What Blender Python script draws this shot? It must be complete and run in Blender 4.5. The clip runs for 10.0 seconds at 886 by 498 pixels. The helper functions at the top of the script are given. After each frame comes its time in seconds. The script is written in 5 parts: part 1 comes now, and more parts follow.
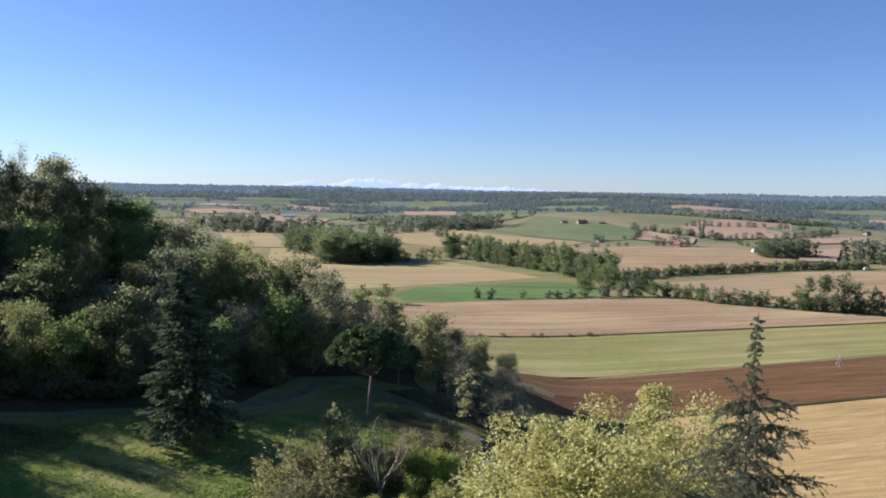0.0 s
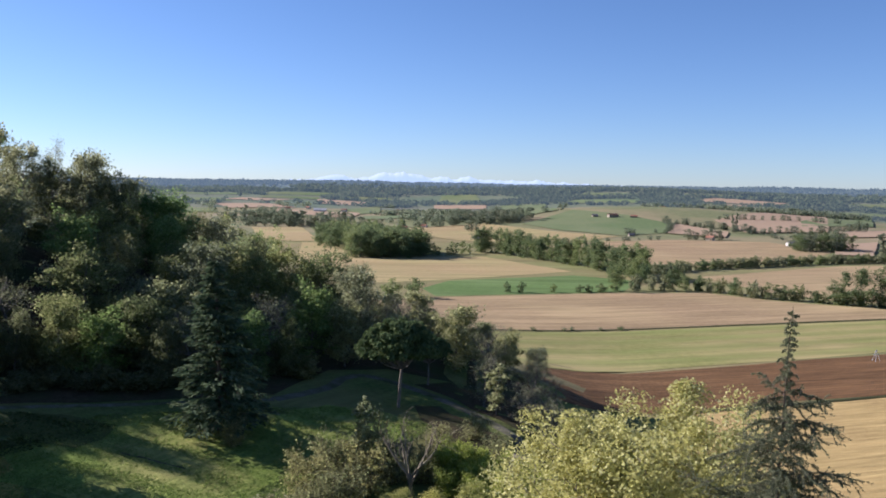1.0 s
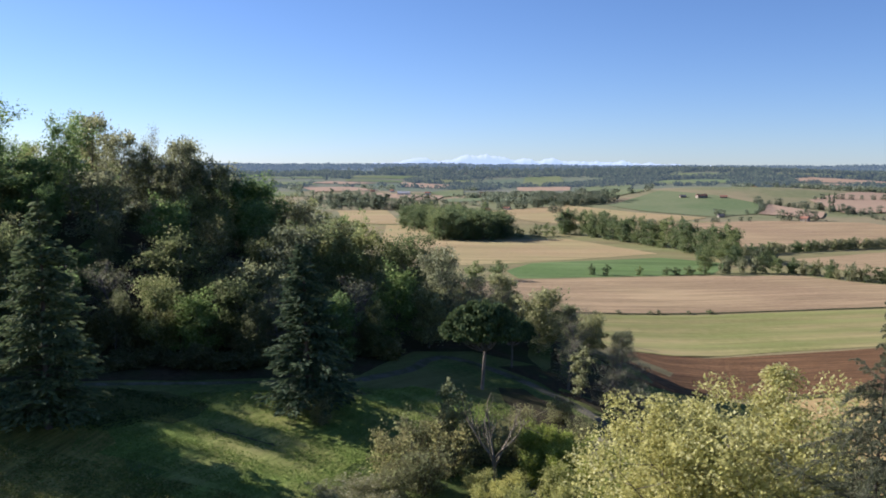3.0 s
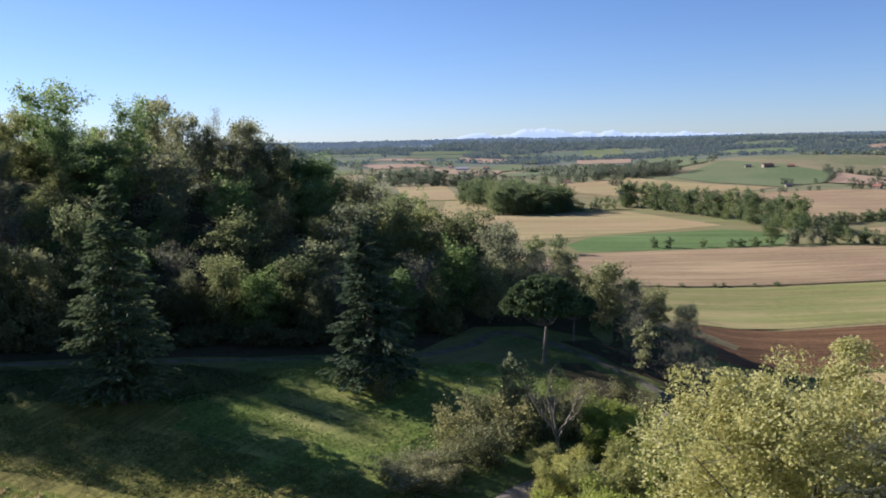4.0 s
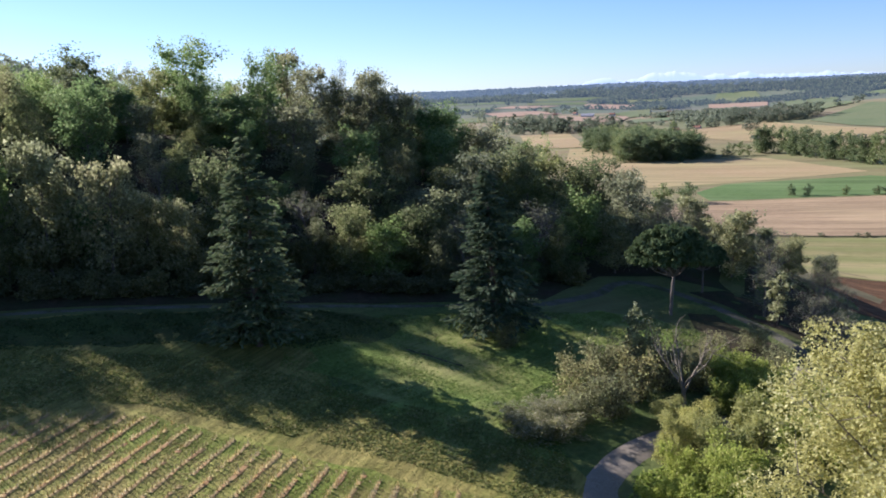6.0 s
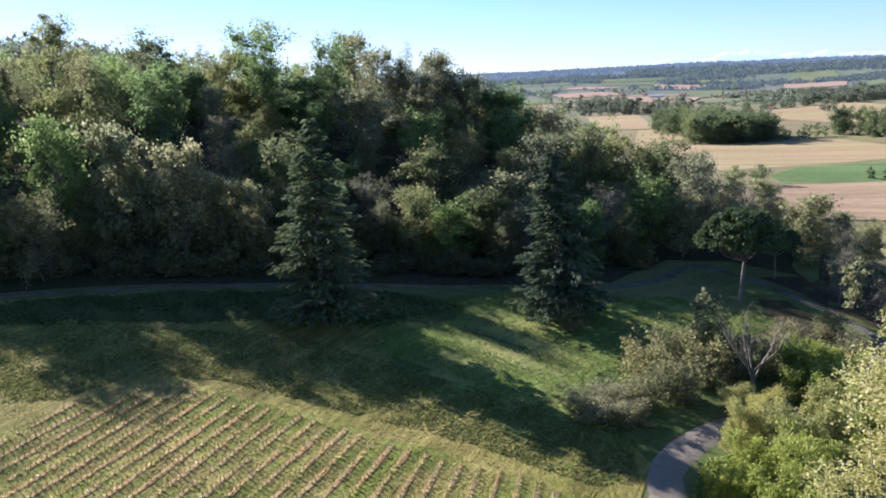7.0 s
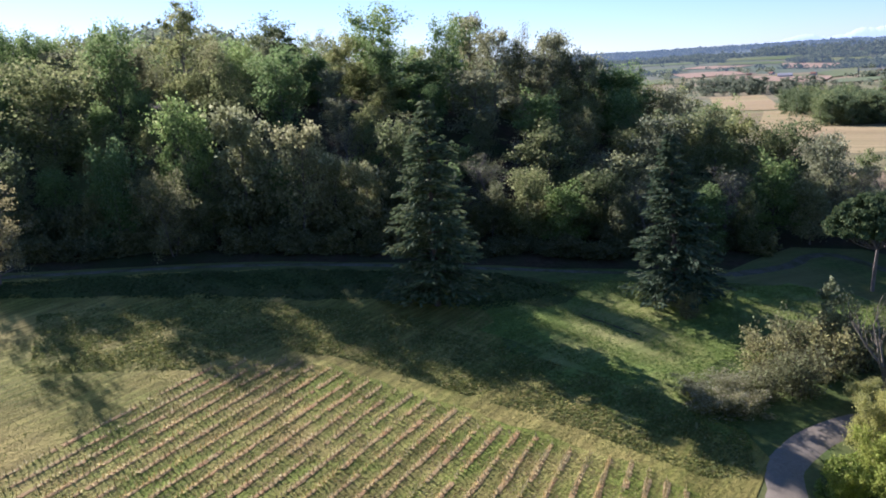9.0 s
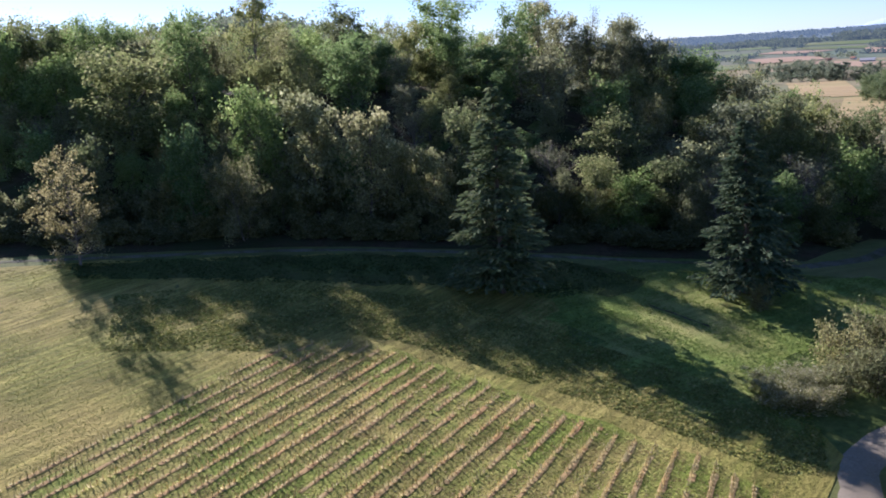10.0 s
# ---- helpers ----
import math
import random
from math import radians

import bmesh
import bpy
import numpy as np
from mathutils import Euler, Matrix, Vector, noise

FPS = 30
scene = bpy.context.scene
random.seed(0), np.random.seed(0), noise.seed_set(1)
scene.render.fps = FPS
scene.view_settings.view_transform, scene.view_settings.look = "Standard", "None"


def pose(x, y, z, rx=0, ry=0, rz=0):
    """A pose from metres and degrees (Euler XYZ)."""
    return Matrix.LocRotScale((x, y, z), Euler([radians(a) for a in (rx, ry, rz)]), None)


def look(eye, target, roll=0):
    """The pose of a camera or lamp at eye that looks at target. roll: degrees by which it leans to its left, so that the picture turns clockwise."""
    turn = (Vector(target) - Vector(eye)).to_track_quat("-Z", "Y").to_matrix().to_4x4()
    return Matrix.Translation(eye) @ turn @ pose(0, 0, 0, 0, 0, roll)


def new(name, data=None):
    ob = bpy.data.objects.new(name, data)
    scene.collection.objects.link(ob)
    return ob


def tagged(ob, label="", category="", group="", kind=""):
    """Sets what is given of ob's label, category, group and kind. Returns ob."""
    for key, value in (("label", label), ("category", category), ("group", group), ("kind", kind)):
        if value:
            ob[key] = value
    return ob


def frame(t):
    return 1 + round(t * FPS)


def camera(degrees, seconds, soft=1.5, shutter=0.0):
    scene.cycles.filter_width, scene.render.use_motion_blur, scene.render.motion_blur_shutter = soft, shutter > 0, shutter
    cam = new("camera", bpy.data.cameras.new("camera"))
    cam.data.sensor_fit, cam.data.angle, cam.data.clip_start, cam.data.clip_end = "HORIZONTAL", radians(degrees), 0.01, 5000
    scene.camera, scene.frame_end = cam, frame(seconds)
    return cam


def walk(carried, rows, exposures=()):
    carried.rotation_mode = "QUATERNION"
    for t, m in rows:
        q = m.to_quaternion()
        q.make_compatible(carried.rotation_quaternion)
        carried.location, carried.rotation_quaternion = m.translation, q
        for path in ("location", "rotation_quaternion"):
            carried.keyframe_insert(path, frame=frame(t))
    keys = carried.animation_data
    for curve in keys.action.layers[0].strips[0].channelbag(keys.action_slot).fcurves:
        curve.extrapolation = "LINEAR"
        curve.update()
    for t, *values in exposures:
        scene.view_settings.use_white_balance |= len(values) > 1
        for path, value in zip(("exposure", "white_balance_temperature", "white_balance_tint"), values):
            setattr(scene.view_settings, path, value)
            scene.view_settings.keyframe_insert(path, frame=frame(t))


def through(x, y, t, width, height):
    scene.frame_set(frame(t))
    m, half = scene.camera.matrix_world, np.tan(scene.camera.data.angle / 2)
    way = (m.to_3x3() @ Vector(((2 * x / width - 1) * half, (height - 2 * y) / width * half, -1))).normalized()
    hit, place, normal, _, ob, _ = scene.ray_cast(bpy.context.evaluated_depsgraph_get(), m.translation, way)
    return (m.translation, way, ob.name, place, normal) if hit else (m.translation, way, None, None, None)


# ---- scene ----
# The camera stands at a high window and turns to its left: seconds, yaw, pitch, roll.
cam = camera(55.2, 10.0, soft=1.85)
EYE = 50.0
TURNS = [
    (0.0, 0.00, -3.58, 1.11),
    (0.5, 1.02, -3.75, 0.98),
    (1.0, 2.02, -4.03, 0.96),
    (1.5, 3.12, -4.21, 0.97),
    (2.0, 4.39, -4.40, 0.91),
    (3.5, 9.62, -6.01, -0.28),
    (4.0, 11.71, -6.90, -1.02),
    (4.5, 13.69, -7.81, -1.60),
    (5.0, 15.84, -8.81, -2.06),
    (5.5, 17.99, -9.52, -2.17),
    (7.0, 24.70, -11.16, -2.56),
    (7.5, 26.82, -11.54, -2.75),
    (8.0, 28.89, -11.67, -2.95),
    (8.5, 30.83, -11.67, -3.14),
    (9.0, 32.50, -11.99, -3.17),
    (9.5, 34.56, -12.30, -3.04),
    (10.0, 37.09, -12.62, -3.41),
]
walk(cam, [(t, pose(0, 0, EYE, 0, 0, yaw) @ pose(0, 0, 0, 90 + pitch) @ pose(0, 0, 0, 0, 0, roll)) for t, yaw, pitch, roll in TURNS],
     [(0.0, 1.15, 5230, 21), (3.5, 1.13, 5230, 21), (4.5, 0.97, 5180, 22.5), (5.5, 1.2, 5120, 24), (7.0, 1.58, 5000, 26), (7.6, 1.67, 4990, 26), (8.2, 1.61, 5000, 27), (9.0, 1.44, 5020, 28), (10.0, 1.38, 5040, 28)])
# ---- daylight: low morning sun over the wood, clear blue sky ----
SUN = Vector((-0.9455, 0.3256, 0.0)).normalized() * math.cos(radians(25.6)) + Vector((0, 0, math.sin(radians(25.6))))
world = bpy.data.worlds.new("sky")
scene.world = world
world.use_nodes = True
wn, wl = world.node_tree.nodes, world.node_tree.links
sky = wn.new("ShaderNodeTexSky")
sky.sky_type = "NISHITA"
sky.sun_disc = False
sky.sun_elevation = radians(25.6)
sky.sun_rotation = math.atan2(SUN.x, SUN.y)
sky.altitude = 100
sky.air_density, sky.dust_density, sky.ozone_density = 0.8, 0.15, 2.6
wl.new(sky.outputs["Color"], wn["Background"].inputs["Color"])
wn["Background"].inputs["Strength"].default_value = 0.05
lamp = bpy.data.lights.new("sun", "SUN")
lamp.energy, lamp.angle, lamp.color = 5.0, radians(0.53), (1.0, 0.84, 0.63)
sun = new("sun", lamp)
sun.matrix_world = look(SUN * 100, (0, 0, 0))
# ---- materials ----
def shader(name, rough=0.9):
    m = bpy.data.materials.new(name)
    m.use_nodes = True
    n, l = m.node_tree.nodes, m.node_tree.links
    p = n["Principled BSDF"]
    p.inputs["Roughness"].default_value = rough
    p.inputs["Specular IOR Level"].default_value = 0.25
    return m, n, l, p


def ramp(n, l, source, stops):
    r = n.new("ShaderNodeValToRGB")
    e = r.color_ramp.elements
    while len(e) < len(stops):
        e.new(0.5)
    for k, (at, c) in zip(e, stops):
        k.position, k.color = at, (*c, 1)
    l.new(source, r.inputs["Fac"])
    return r.outputs["Color"]


def noise_of(n, l, scale, detail=4, stretch=(1, 1, 1), turn=0.0, coords="Object", rough=0.6):
    c, mp, rot, t = n.new("ShaderNodeTexCoord"), n.new("ShaderNodeMapping"), n.new("ShaderNodeMapping"), n.new("ShaderNodeTexNoise")
    mp.inputs["Scale"].default_value = stretch
    rot.inputs["Rotation"].default_value[2] = turn
    t.inputs["Scale"].default_value, t.inputs["Detail"].default_value, t.inputs["Roughness"].default_value = scale, detail, rough
    l.new(c.outputs[coords], rot.inputs["Vector"])
    l.new(rot.outputs["Vector"], mp.inputs["Vector"])
    l.new(mp.outputs["Vector"], t.inputs["Vector"])
    return t.outputs["Fac"]


def mixed(n, l, a, b, fac, how="MIX"):
    m = n.new("ShaderNodeMix")
    m.data_type, m.blend_type = "RGBA", how
    for socket, v in ((m.inputs[6], a), (m.inputs[7], b), (m.inputs[0], fac)):
        if isinstance(v, bpy.types.NodeSocket):
            l.new(v, socket)
        else:
            socket.default_value = (*v, 1) if isinstance(v, tuple) else v
    return m.outputs[2]


def bumped(n, l, p, height, strength, distance):
    b = n.new("ShaderNodeBump")
    b.inputs["Strength"].default_value, b.inputs["Distance"].default_value = strength, distance
    l.new(height, b.inputs["Height"])
    l.new(b.outputs["Normal"], p.inputs["Normal"])


def earth(name, dark, light, patch=None, grain=0.8, broad=0.03, rows=None, bump=0.5, glow=None, streak=None):
    """Soil, stubble or grass: dark and light of the grain, broad patches, and rows of (turn, metres apart, strength).
    glow: haze colour and strength, put in as emission.
    """
    m, n, l, p = shader(name, 0.95)
    p.inputs["Specular IOR Level"].default_value = 0.08
    fine = noise_of(n, l, grain, 6, rough=0.7)
    col = ramp(n, l, fine, [(0.3, dark), (0.7, light)])
    if patch:
        wide = ramp(n, l, noise_of(n, l, broad, 4), [(0.4, (0, 0, 0)), (0.66, (1, 1, 1))])
        col = mixed(n, l, col, patch, wide)
    if rows:
        turn, apart, strong, tone = rows
        c, mp, w = n.new("ShaderNodeTexCoord"), n.new("ShaderNodeMapping"), n.new("ShaderNodeTexWave")
        mp.inputs["Rotation"].default_value[2] = turn
        w.inputs["Scale"].default_value = 0.314 / apart
        w.inputs["Distortion"].default_value, w.inputs["Detail"].default_value, w.inputs["Detail Scale"].default_value = 1.6, 3, 0.6
        l.new(c.outputs["Object"], mp.inputs["Vector"])
        l.new(mp.outputs["Vector"], w.inputs["Vector"])
        s = n.new("ShaderNodeMath")
        s.operation = "MULTIPLY"
        s.inputs[1].default_value = strong
        l.new(w.outputs["Fac"], s.inputs[0])
        col = mixed(n, l, col, tone, s.outputs[0])
    if streak:
        turn, fine_by, strong = streak
        for scale, part_of in ((fine_by, strong), (fine_by * 0.16, strong * 0.8)):
            s = noise_of(n, l, scale, 5, (1, 0.07, 1), turn, rough=0.75)
            col = mixed(n, l, col, ramp(n, l, s, [(0.3, (1 - part_of,) * 3), (0.7, (1 + part_of,) * 3)]), 1.0, "MULTIPLY")
    l.new(col, p.inputs["Base Color"])
    bumped(n, l, p, fine, bump, 0.3)
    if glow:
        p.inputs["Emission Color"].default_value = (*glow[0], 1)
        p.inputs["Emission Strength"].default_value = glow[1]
    return m


AIR_HAZE = (0.40, 0.52, 0.68)  # haze colour, put into the emission of land and woods beyond 1.6 km


def leafy(name, dark, light, odd, through=0.5, rough=0.8, glow=0.000):
    """Leaves: colour varies leaf by leaf and tree by tree, and light comes through. glow: haze put in as emission."""
    m, n, l, p = shader(name, rough)
    p.inputs["Specular IOR Level"].default_value = 0.1
    geo, info = n.new("ShaderNodeNewGeometry"), n.new("ShaderNodeObjectInfo")
    col = ramp(n, l, geo.outputs["Random Per Island"], [(0.0, dark), (0.75, light), (1.0, odd)])
    tree = ramp(n, l, info.outputs["Random"], [(0.0, (0.72, 0.78, 0.82)), (0.5, (1.0, 1.0, 1.0)), (1.0, (1.18, 1.14, 1.0))])
    col = mixed(n, l, col, tree, 1.0, "MULTIPLY")
    l.new(col, p.inputs["Base Color"])
    t, a = n.new("ShaderNodeBsdfTranslucent"), n.new("ShaderNodeMixShader")
    l.new(col, t.inputs["Color"])
    a.inputs[0].default_value = through
    l.new(p.outputs[0], a.inputs[1])
    l.new(t.outputs[0], a.inputs[2])
    l.new(a.outputs[0], n["Material Output"].inputs["Surface"])
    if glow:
        p.inputs["Emission Color"].default_value = (*AIR_HAZE, 1)
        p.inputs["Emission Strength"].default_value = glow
    return m


def bark(name, dark, light):
    m, n, l, p = shader(name, 0.9)
    f = noise_of(n, l, 2.5, 6, (1, 1, 0.25))
    l.new(ramp(n, l, f, [(0.3, dark), (0.7, light)]), p.inputs["Base Color"])
    bumped(n, l, p, f, 0.6, 0.05)
    return m


M = {
    "meadow": earth("meadow", (0.055, 0.085, 0.022), (0.13, 0.17, 0.045), (0.17, 0.16, 0.06), 1.2, 0.05, streak=(0.6, 0.5, 0.2)),
    "valley": earth("dry_valley_grass", (0.17, 0.145, 0.065), (0.27, 0.225, 0.115), (0.17, 0.18, 0.07), 0.5, 0.01, streak=(-1.7, 0.15, 0.25)),
    "bench": earth("mown_grass", (0.10, 0.118, 0.021), (0.245, 0.24, 0.05), (0.305, 0.255, 0.074), 1.6, 0.05, rows=(0.05, 1.3, 0.3, (0.315, 0.265, 0.075)), streak=(0.05, 1.6, 0.45), bump=1.0),
    "stubble": earth("pale_stubble", (0.26, 0.19, 0.09), (0.39, 0.305, 0.155), (0.29, 0.255, 0.11), 0.5, 0.008, rows=(-1.6, 9, 0.25, (0.38, 0.30, 0.155)), streak=(-1.7, 0.12, 0.24)),
    "tan": earth("harvested_field", (0.215, 0.15, 0.082), (0.335, 0.245, 0.142), (0.32, 0.245, 0.13), 0.35, 0.008, rows=(-1.92, 7, 0.25, (0.31, 0.245, 0.125)), streak=(-1.92, 0.22, 0.3)),
    "straw": earth("straw_field", (0.29, 0.20, 0.078), (0.45, 0.34, 0.15), (0.40, 0.30, 0.125), 0.9, 0.02, rows=(-1.92, 2.4, 0.3, (0.30, 0.205, 0.08)), streak=(-1.92, 0.9, 0.28)),
    "plough": earth("ploughed_soil", (0.10, 0.056, 0.024), (0.20, 0.118, 0.054), (0.15, 0.085, 0.038), 0.9, 0.015, bump=1.0, rows=(-1.92, 2.2, 0.3, (0.08, 0.045, 0.023)), streak=(-1.92, 0.6, 0.4)),
    "young": earth("young_crop", (0.155, 0.165, 0.048), (0.27, 0.25, 0.095), (0.32, 0.265, 0.12), 0.4, 0.012, rows=(-1.92, 15, 0.55, (0.165, 0.195, 0.055)), streak=(-1.92, 0.16, 0.25)),
    "green": earth("green_crop", (0.075, 0.125, 0.035), (0.12, 0.18, 0.055), (0.14, 0.195, 0.07), 0.3, 0.01, streak=(-1.6, 0.12, 0.25)),
    # next four: distance haze put into paler base colours
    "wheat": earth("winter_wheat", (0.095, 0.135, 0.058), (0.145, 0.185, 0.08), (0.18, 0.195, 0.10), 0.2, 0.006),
    "fartan": earth("hazy_far_stubble", (0.29, 0.21, 0.135), (0.38, 0.285, 0.195), (0.32, 0.235, 0.155), 0.2, 0.006),
    "farpasture": earth("hazy_far_pasture", (0.12, 0.165, 0.075), (0.17, 0.215, 0.105), (0.15, 0.165, 0.09), 0.1, 0.004),
    "hazy_land_mid": earth("hazy_land_mid", (0.12, 0.14, 0.065), (0.20, 0.205, 0.10), (0.28, 0.22, 0.135), 0.1, 0.005),
    # the two far tiers carry distance haze as emission
    "hazy_land_far": earth("hazy_land_far", (0.07, 0.10, 0.045), (0.125, 0.15, 0.068), (0.15, 0.145, 0.08), 0.05, 0.004, glow=(AIR_HAZE, 0.040)),
    "hazy_land_ridge": earth("hazy_land_ridge", (0.05, 0.068, 0.035), (0.085, 0.105, 0.05), (0.08, 0.085, 0.045), 0.05, 0.003, glow=(AIR_HAZE, 0.125)),
    "leaf_olive": leafy("olive_leaves", (0.124, 0.15, 0.0546), (0.234, 0.26, 0.104), (0.351, 0.345, 0.169), 0.62),
    "leaf_fresh": leafy("fresh_leaves", (0.12, 0.185, 0.055), (0.22, 0.30, 0.105), (0.33, 0.385, 0.17), 0.62),
    "leaf_grey": leafy("grey_catkins", (0.16, 0.17, 0.085), (0.29, 0.30, 0.16), (0.40, 0.395, 0.24), 0.62),
    "leaf_gold": leafy("pale_yellow_blossom", (0.38, 0.36, 0.105), (0.64, 0.585, 0.21), (0.79, 0.73, 0.36), 0.5),
    "leaf_cedar": leafy("cedar_needles", (0.068, 0.098, 0.048), (0.13, 0.165, 0.082), (0.19, 0.215, 0.115), 0.3, 0.85),
    "leaf_pine": leafy("pine_needles", (0.06, 0.092, 0.036), (0.115, 0.158, 0.062), (0.16, 0.19, 0.08), 0.25, 0.85),
    "leaf_hedge": leafy("hedge_leaves", (0.115, 0.155, 0.065), (0.195, 0.24, 0.105), (0.27, 0.295, 0.15), 0.58),
    # middle-distance haze painted in as a paler, greyer leaf colour
    "leaf_mid": leafy("hazy_mid_leaves", (0.15, 0.18, 0.11), (0.245, 0.27, 0.17), (0.31, 0.315, 0.21), 0.6),
    # leaves of the far slopes and ridge emit the air colour as haze
    "leaf_far": leafy("hazy_far_leaves", (0.072, 0.09, 0.04), (0.112, 0.132, 0.06), (0.136, 0.14, 0.072), 0.4, glow=0.09),
    "leaf_ridge": leafy("hazy_ridge_leaves", (0.06, 0.075, 0.037), (0.09, 0.105, 0.052), (0.112, 0.112, 0.064), 0.3, glow=0.17),
    "leaf_dull": leafy("dull_leaves", (0.124, 0.137, 0.0585), (0.234, 0.24, 0.111), (0.325, 0.319, 0.182), 0.62),
    "leaf_pale": leafy("pale_leaves", (0.19, 0.205, 0.09), (0.335, 0.345, 0.165), (0.46, 0.455, 0.255), 0.62),
    "leaf_rust": leafy("rusty_leaves", (0.17, 0.16, 0.075), (0.29, 0.27, 0.135), (0.40, 0.37, 0.22), 0.62),
    "leaf_white": leafy("whitish_blossom", (0.19, 0.20, 0.08), (0.36, 0.345, 0.17), (0.62, 0.58, 0.42), 0.5),
    "leaf_bud": leafy("opening_buds", (0.19, 0.18, 0.08), (0.33, 0.32, 0.145), (0.47, 0.49, 0.20), 0.55),
    "leaf_spring": leafy("spring_leaves", (0.21, 0.26, 0.045), (0.35, 0.40, 0.08), (0.46, 0.47, 0.14), 0.55),
    "leaf_willow": leafy("willow_leaves", (0.26, 0.275, 0.08), (0.42, 0.42, 0.135), (0.54, 0.52, 0.21), 0.55),
    "leaf_spruce": leafy("grey_green_needles", (0.11, 0.125, 0.072), (0.20, 0.215, 0.13), (0.28, 0.28, 0.18), 0.3, 0.85),
    "leaf_weed": leafy("weed_leaves", (0.17, 0.235, 0.045), (0.28, 0.35, 0.075), (0.38, 0.40, 0.13), 0.55, 0.8),
    "leaf_dry": leafy("dry_grass", (0.16, 0.18, 0.042), (0.27, 0.27, 0.075), (0.40, 0.34, 0.13), 0.5, 0.8),
    "leaf_mown": leafy("mown_clumps", (0.105, 0.135, 0.038), (0.21, 0.235, 0.075), (0.36, 0.32, 0.14), 0.4, 0.85),
    # bank growth, its colours darkened to deepen the wood's shade
    "shaded_bank": earth("shaded_bank_grass", (0.05, 0.068, 0.018), (0.11, 0.14, 0.038), (0.09, 0.095, 0.032), 1.6, 0.1, bump=1.0),
    "leaf_shaded_bank": leafy("shaded_bank_leaves", (0.055, 0.078, 0.022), (0.11, 0.145, 0.045), (0.16, 0.18, 0.065), 0.4),
    "vineyard": earth("vineyard_grass", (0.11, 0.145, 0.021), (0.235, 0.27, 0.046), (0.34, 0.285, 0.085), 2.2, 0.12, streak=(0.03, 1.4, 0.45), bump=1.0),
    "leaf_straw": leafy("loose_straw", (0.24, 0.17, 0.06), (0.40, 0.31, 0.13), (0.55, 0.45, 0.24), 0.4, 0.8),
    "lush": earth("lush_grass", (0.10, 0.15, 0.028), (0.22, 0.275, 0.058), (0.28, 0.275, 0.085), 1.4, 0.09, streak=(0.4, 1.0, 0.3), bump=1.0),
    "bark_pale": bark("pale_bare_bark", (0.11, 0.095, 0.065), (0.22, 0.19, 0.135)),
    "asphalt": earth("worn_asphalt", (0.19, 0.168, 0.12), (0.30, 0.265, 0.195), (0.23, 0.20, 0.14), 3.0, 0.3, bump=0.15),
    "gravel": earth("dusty_path", (0.09, 0.085, 0.06), (0.19, 0.175, 0.13), (0.07, 0.08, 0.03), 3.0, 0.35, bump=0.3),
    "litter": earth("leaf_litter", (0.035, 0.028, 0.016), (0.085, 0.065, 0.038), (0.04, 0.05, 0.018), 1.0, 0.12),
    "mulch": earth("straw_mulch", (0.24, 0.18, 0.075), (0.41, 0.325, 0.14), (0.38, 0.235, 0.10), 2.2, 0.35),
    "sleeve": leafy("vine_sleeve", (0.34, 0.29, 0.13), (0.49, 0.42, 0.21), (0.62, 0.55, 0.32), 0.6),
    "drain_soil": earth("drain_earth", (0.07, 0.062, 0.04), (0.16, 0.14, 0.09), None, 2.0),
    "render": earth("pale_wall_render", (0.22, 0.19, 0.145), (0.32, 0.285, 0.225), None, 1.0),
    "white": earth("white_wall", (0.42, 0.41, 0.385), (0.54, 0.53, 0.50), None, 1.0),
    "tile": earth("red_brown_tiles", (0.20, 0.10, 0.065), (0.34, 0.19, 0.13), None, 1.5),
    "slate": earth("grey_roof", (0.12, 0.11, 0.11), (0.22, 0.21, 0.20), None, 1.5),
    "glass": earth("dark_window", (0.02, 0.022, 0.025), (0.04, 0.042, 0.05), None, 1.0),
    "door": earth("brown_door", (0.10, 0.06, 0.04), (0.16, 0.10, 0.06), None, 1.0),
    "ditch": earth("dark_ditch_grass", (0.03, 0.035, 0.015), (0.07, 0.075, 0.03), None, 0.8),
    "metal": earth("grey_metal", (0.25, 0.25, 0.25), (0.40, 0.40, 0.40), None, 2.0),
    "bark": bark("grey_bark", (0.09, 0.077, 0.06), (0.22, 0.19, 0.15)),
    "bark_red": bark("brown_bark", (0.06, 0.045, 0.035), (0.14, 0.11, 0.085)),
}
# ---- the lie of the land ----
def smooth(a, b, v):
    s = np.clip((np.asarray(v, float) - a) / (b - a), 0, 1)
    return s * s * (3 - 2 * s)


def smax(a, b, k):
    return 0.5 * (a + b + np.sqrt((a - b) ** 2 + k * k))


def waves(x, y, size, seed):
    """Gentle swells, about -1 to 1."""
    r = np.random.RandomState(seed)
    total = 0.0
    for i in range(5):
        a, p, k = r.uniform(0, 2 * np.pi), r.uniform(0, 2 * np.pi), r.uniform(0.7, 1.8)
        total = total + np.sin((x * np.cos(a) + y * np.sin(a)) * 2 * np.pi * k / size + p)
    return total / 3.0


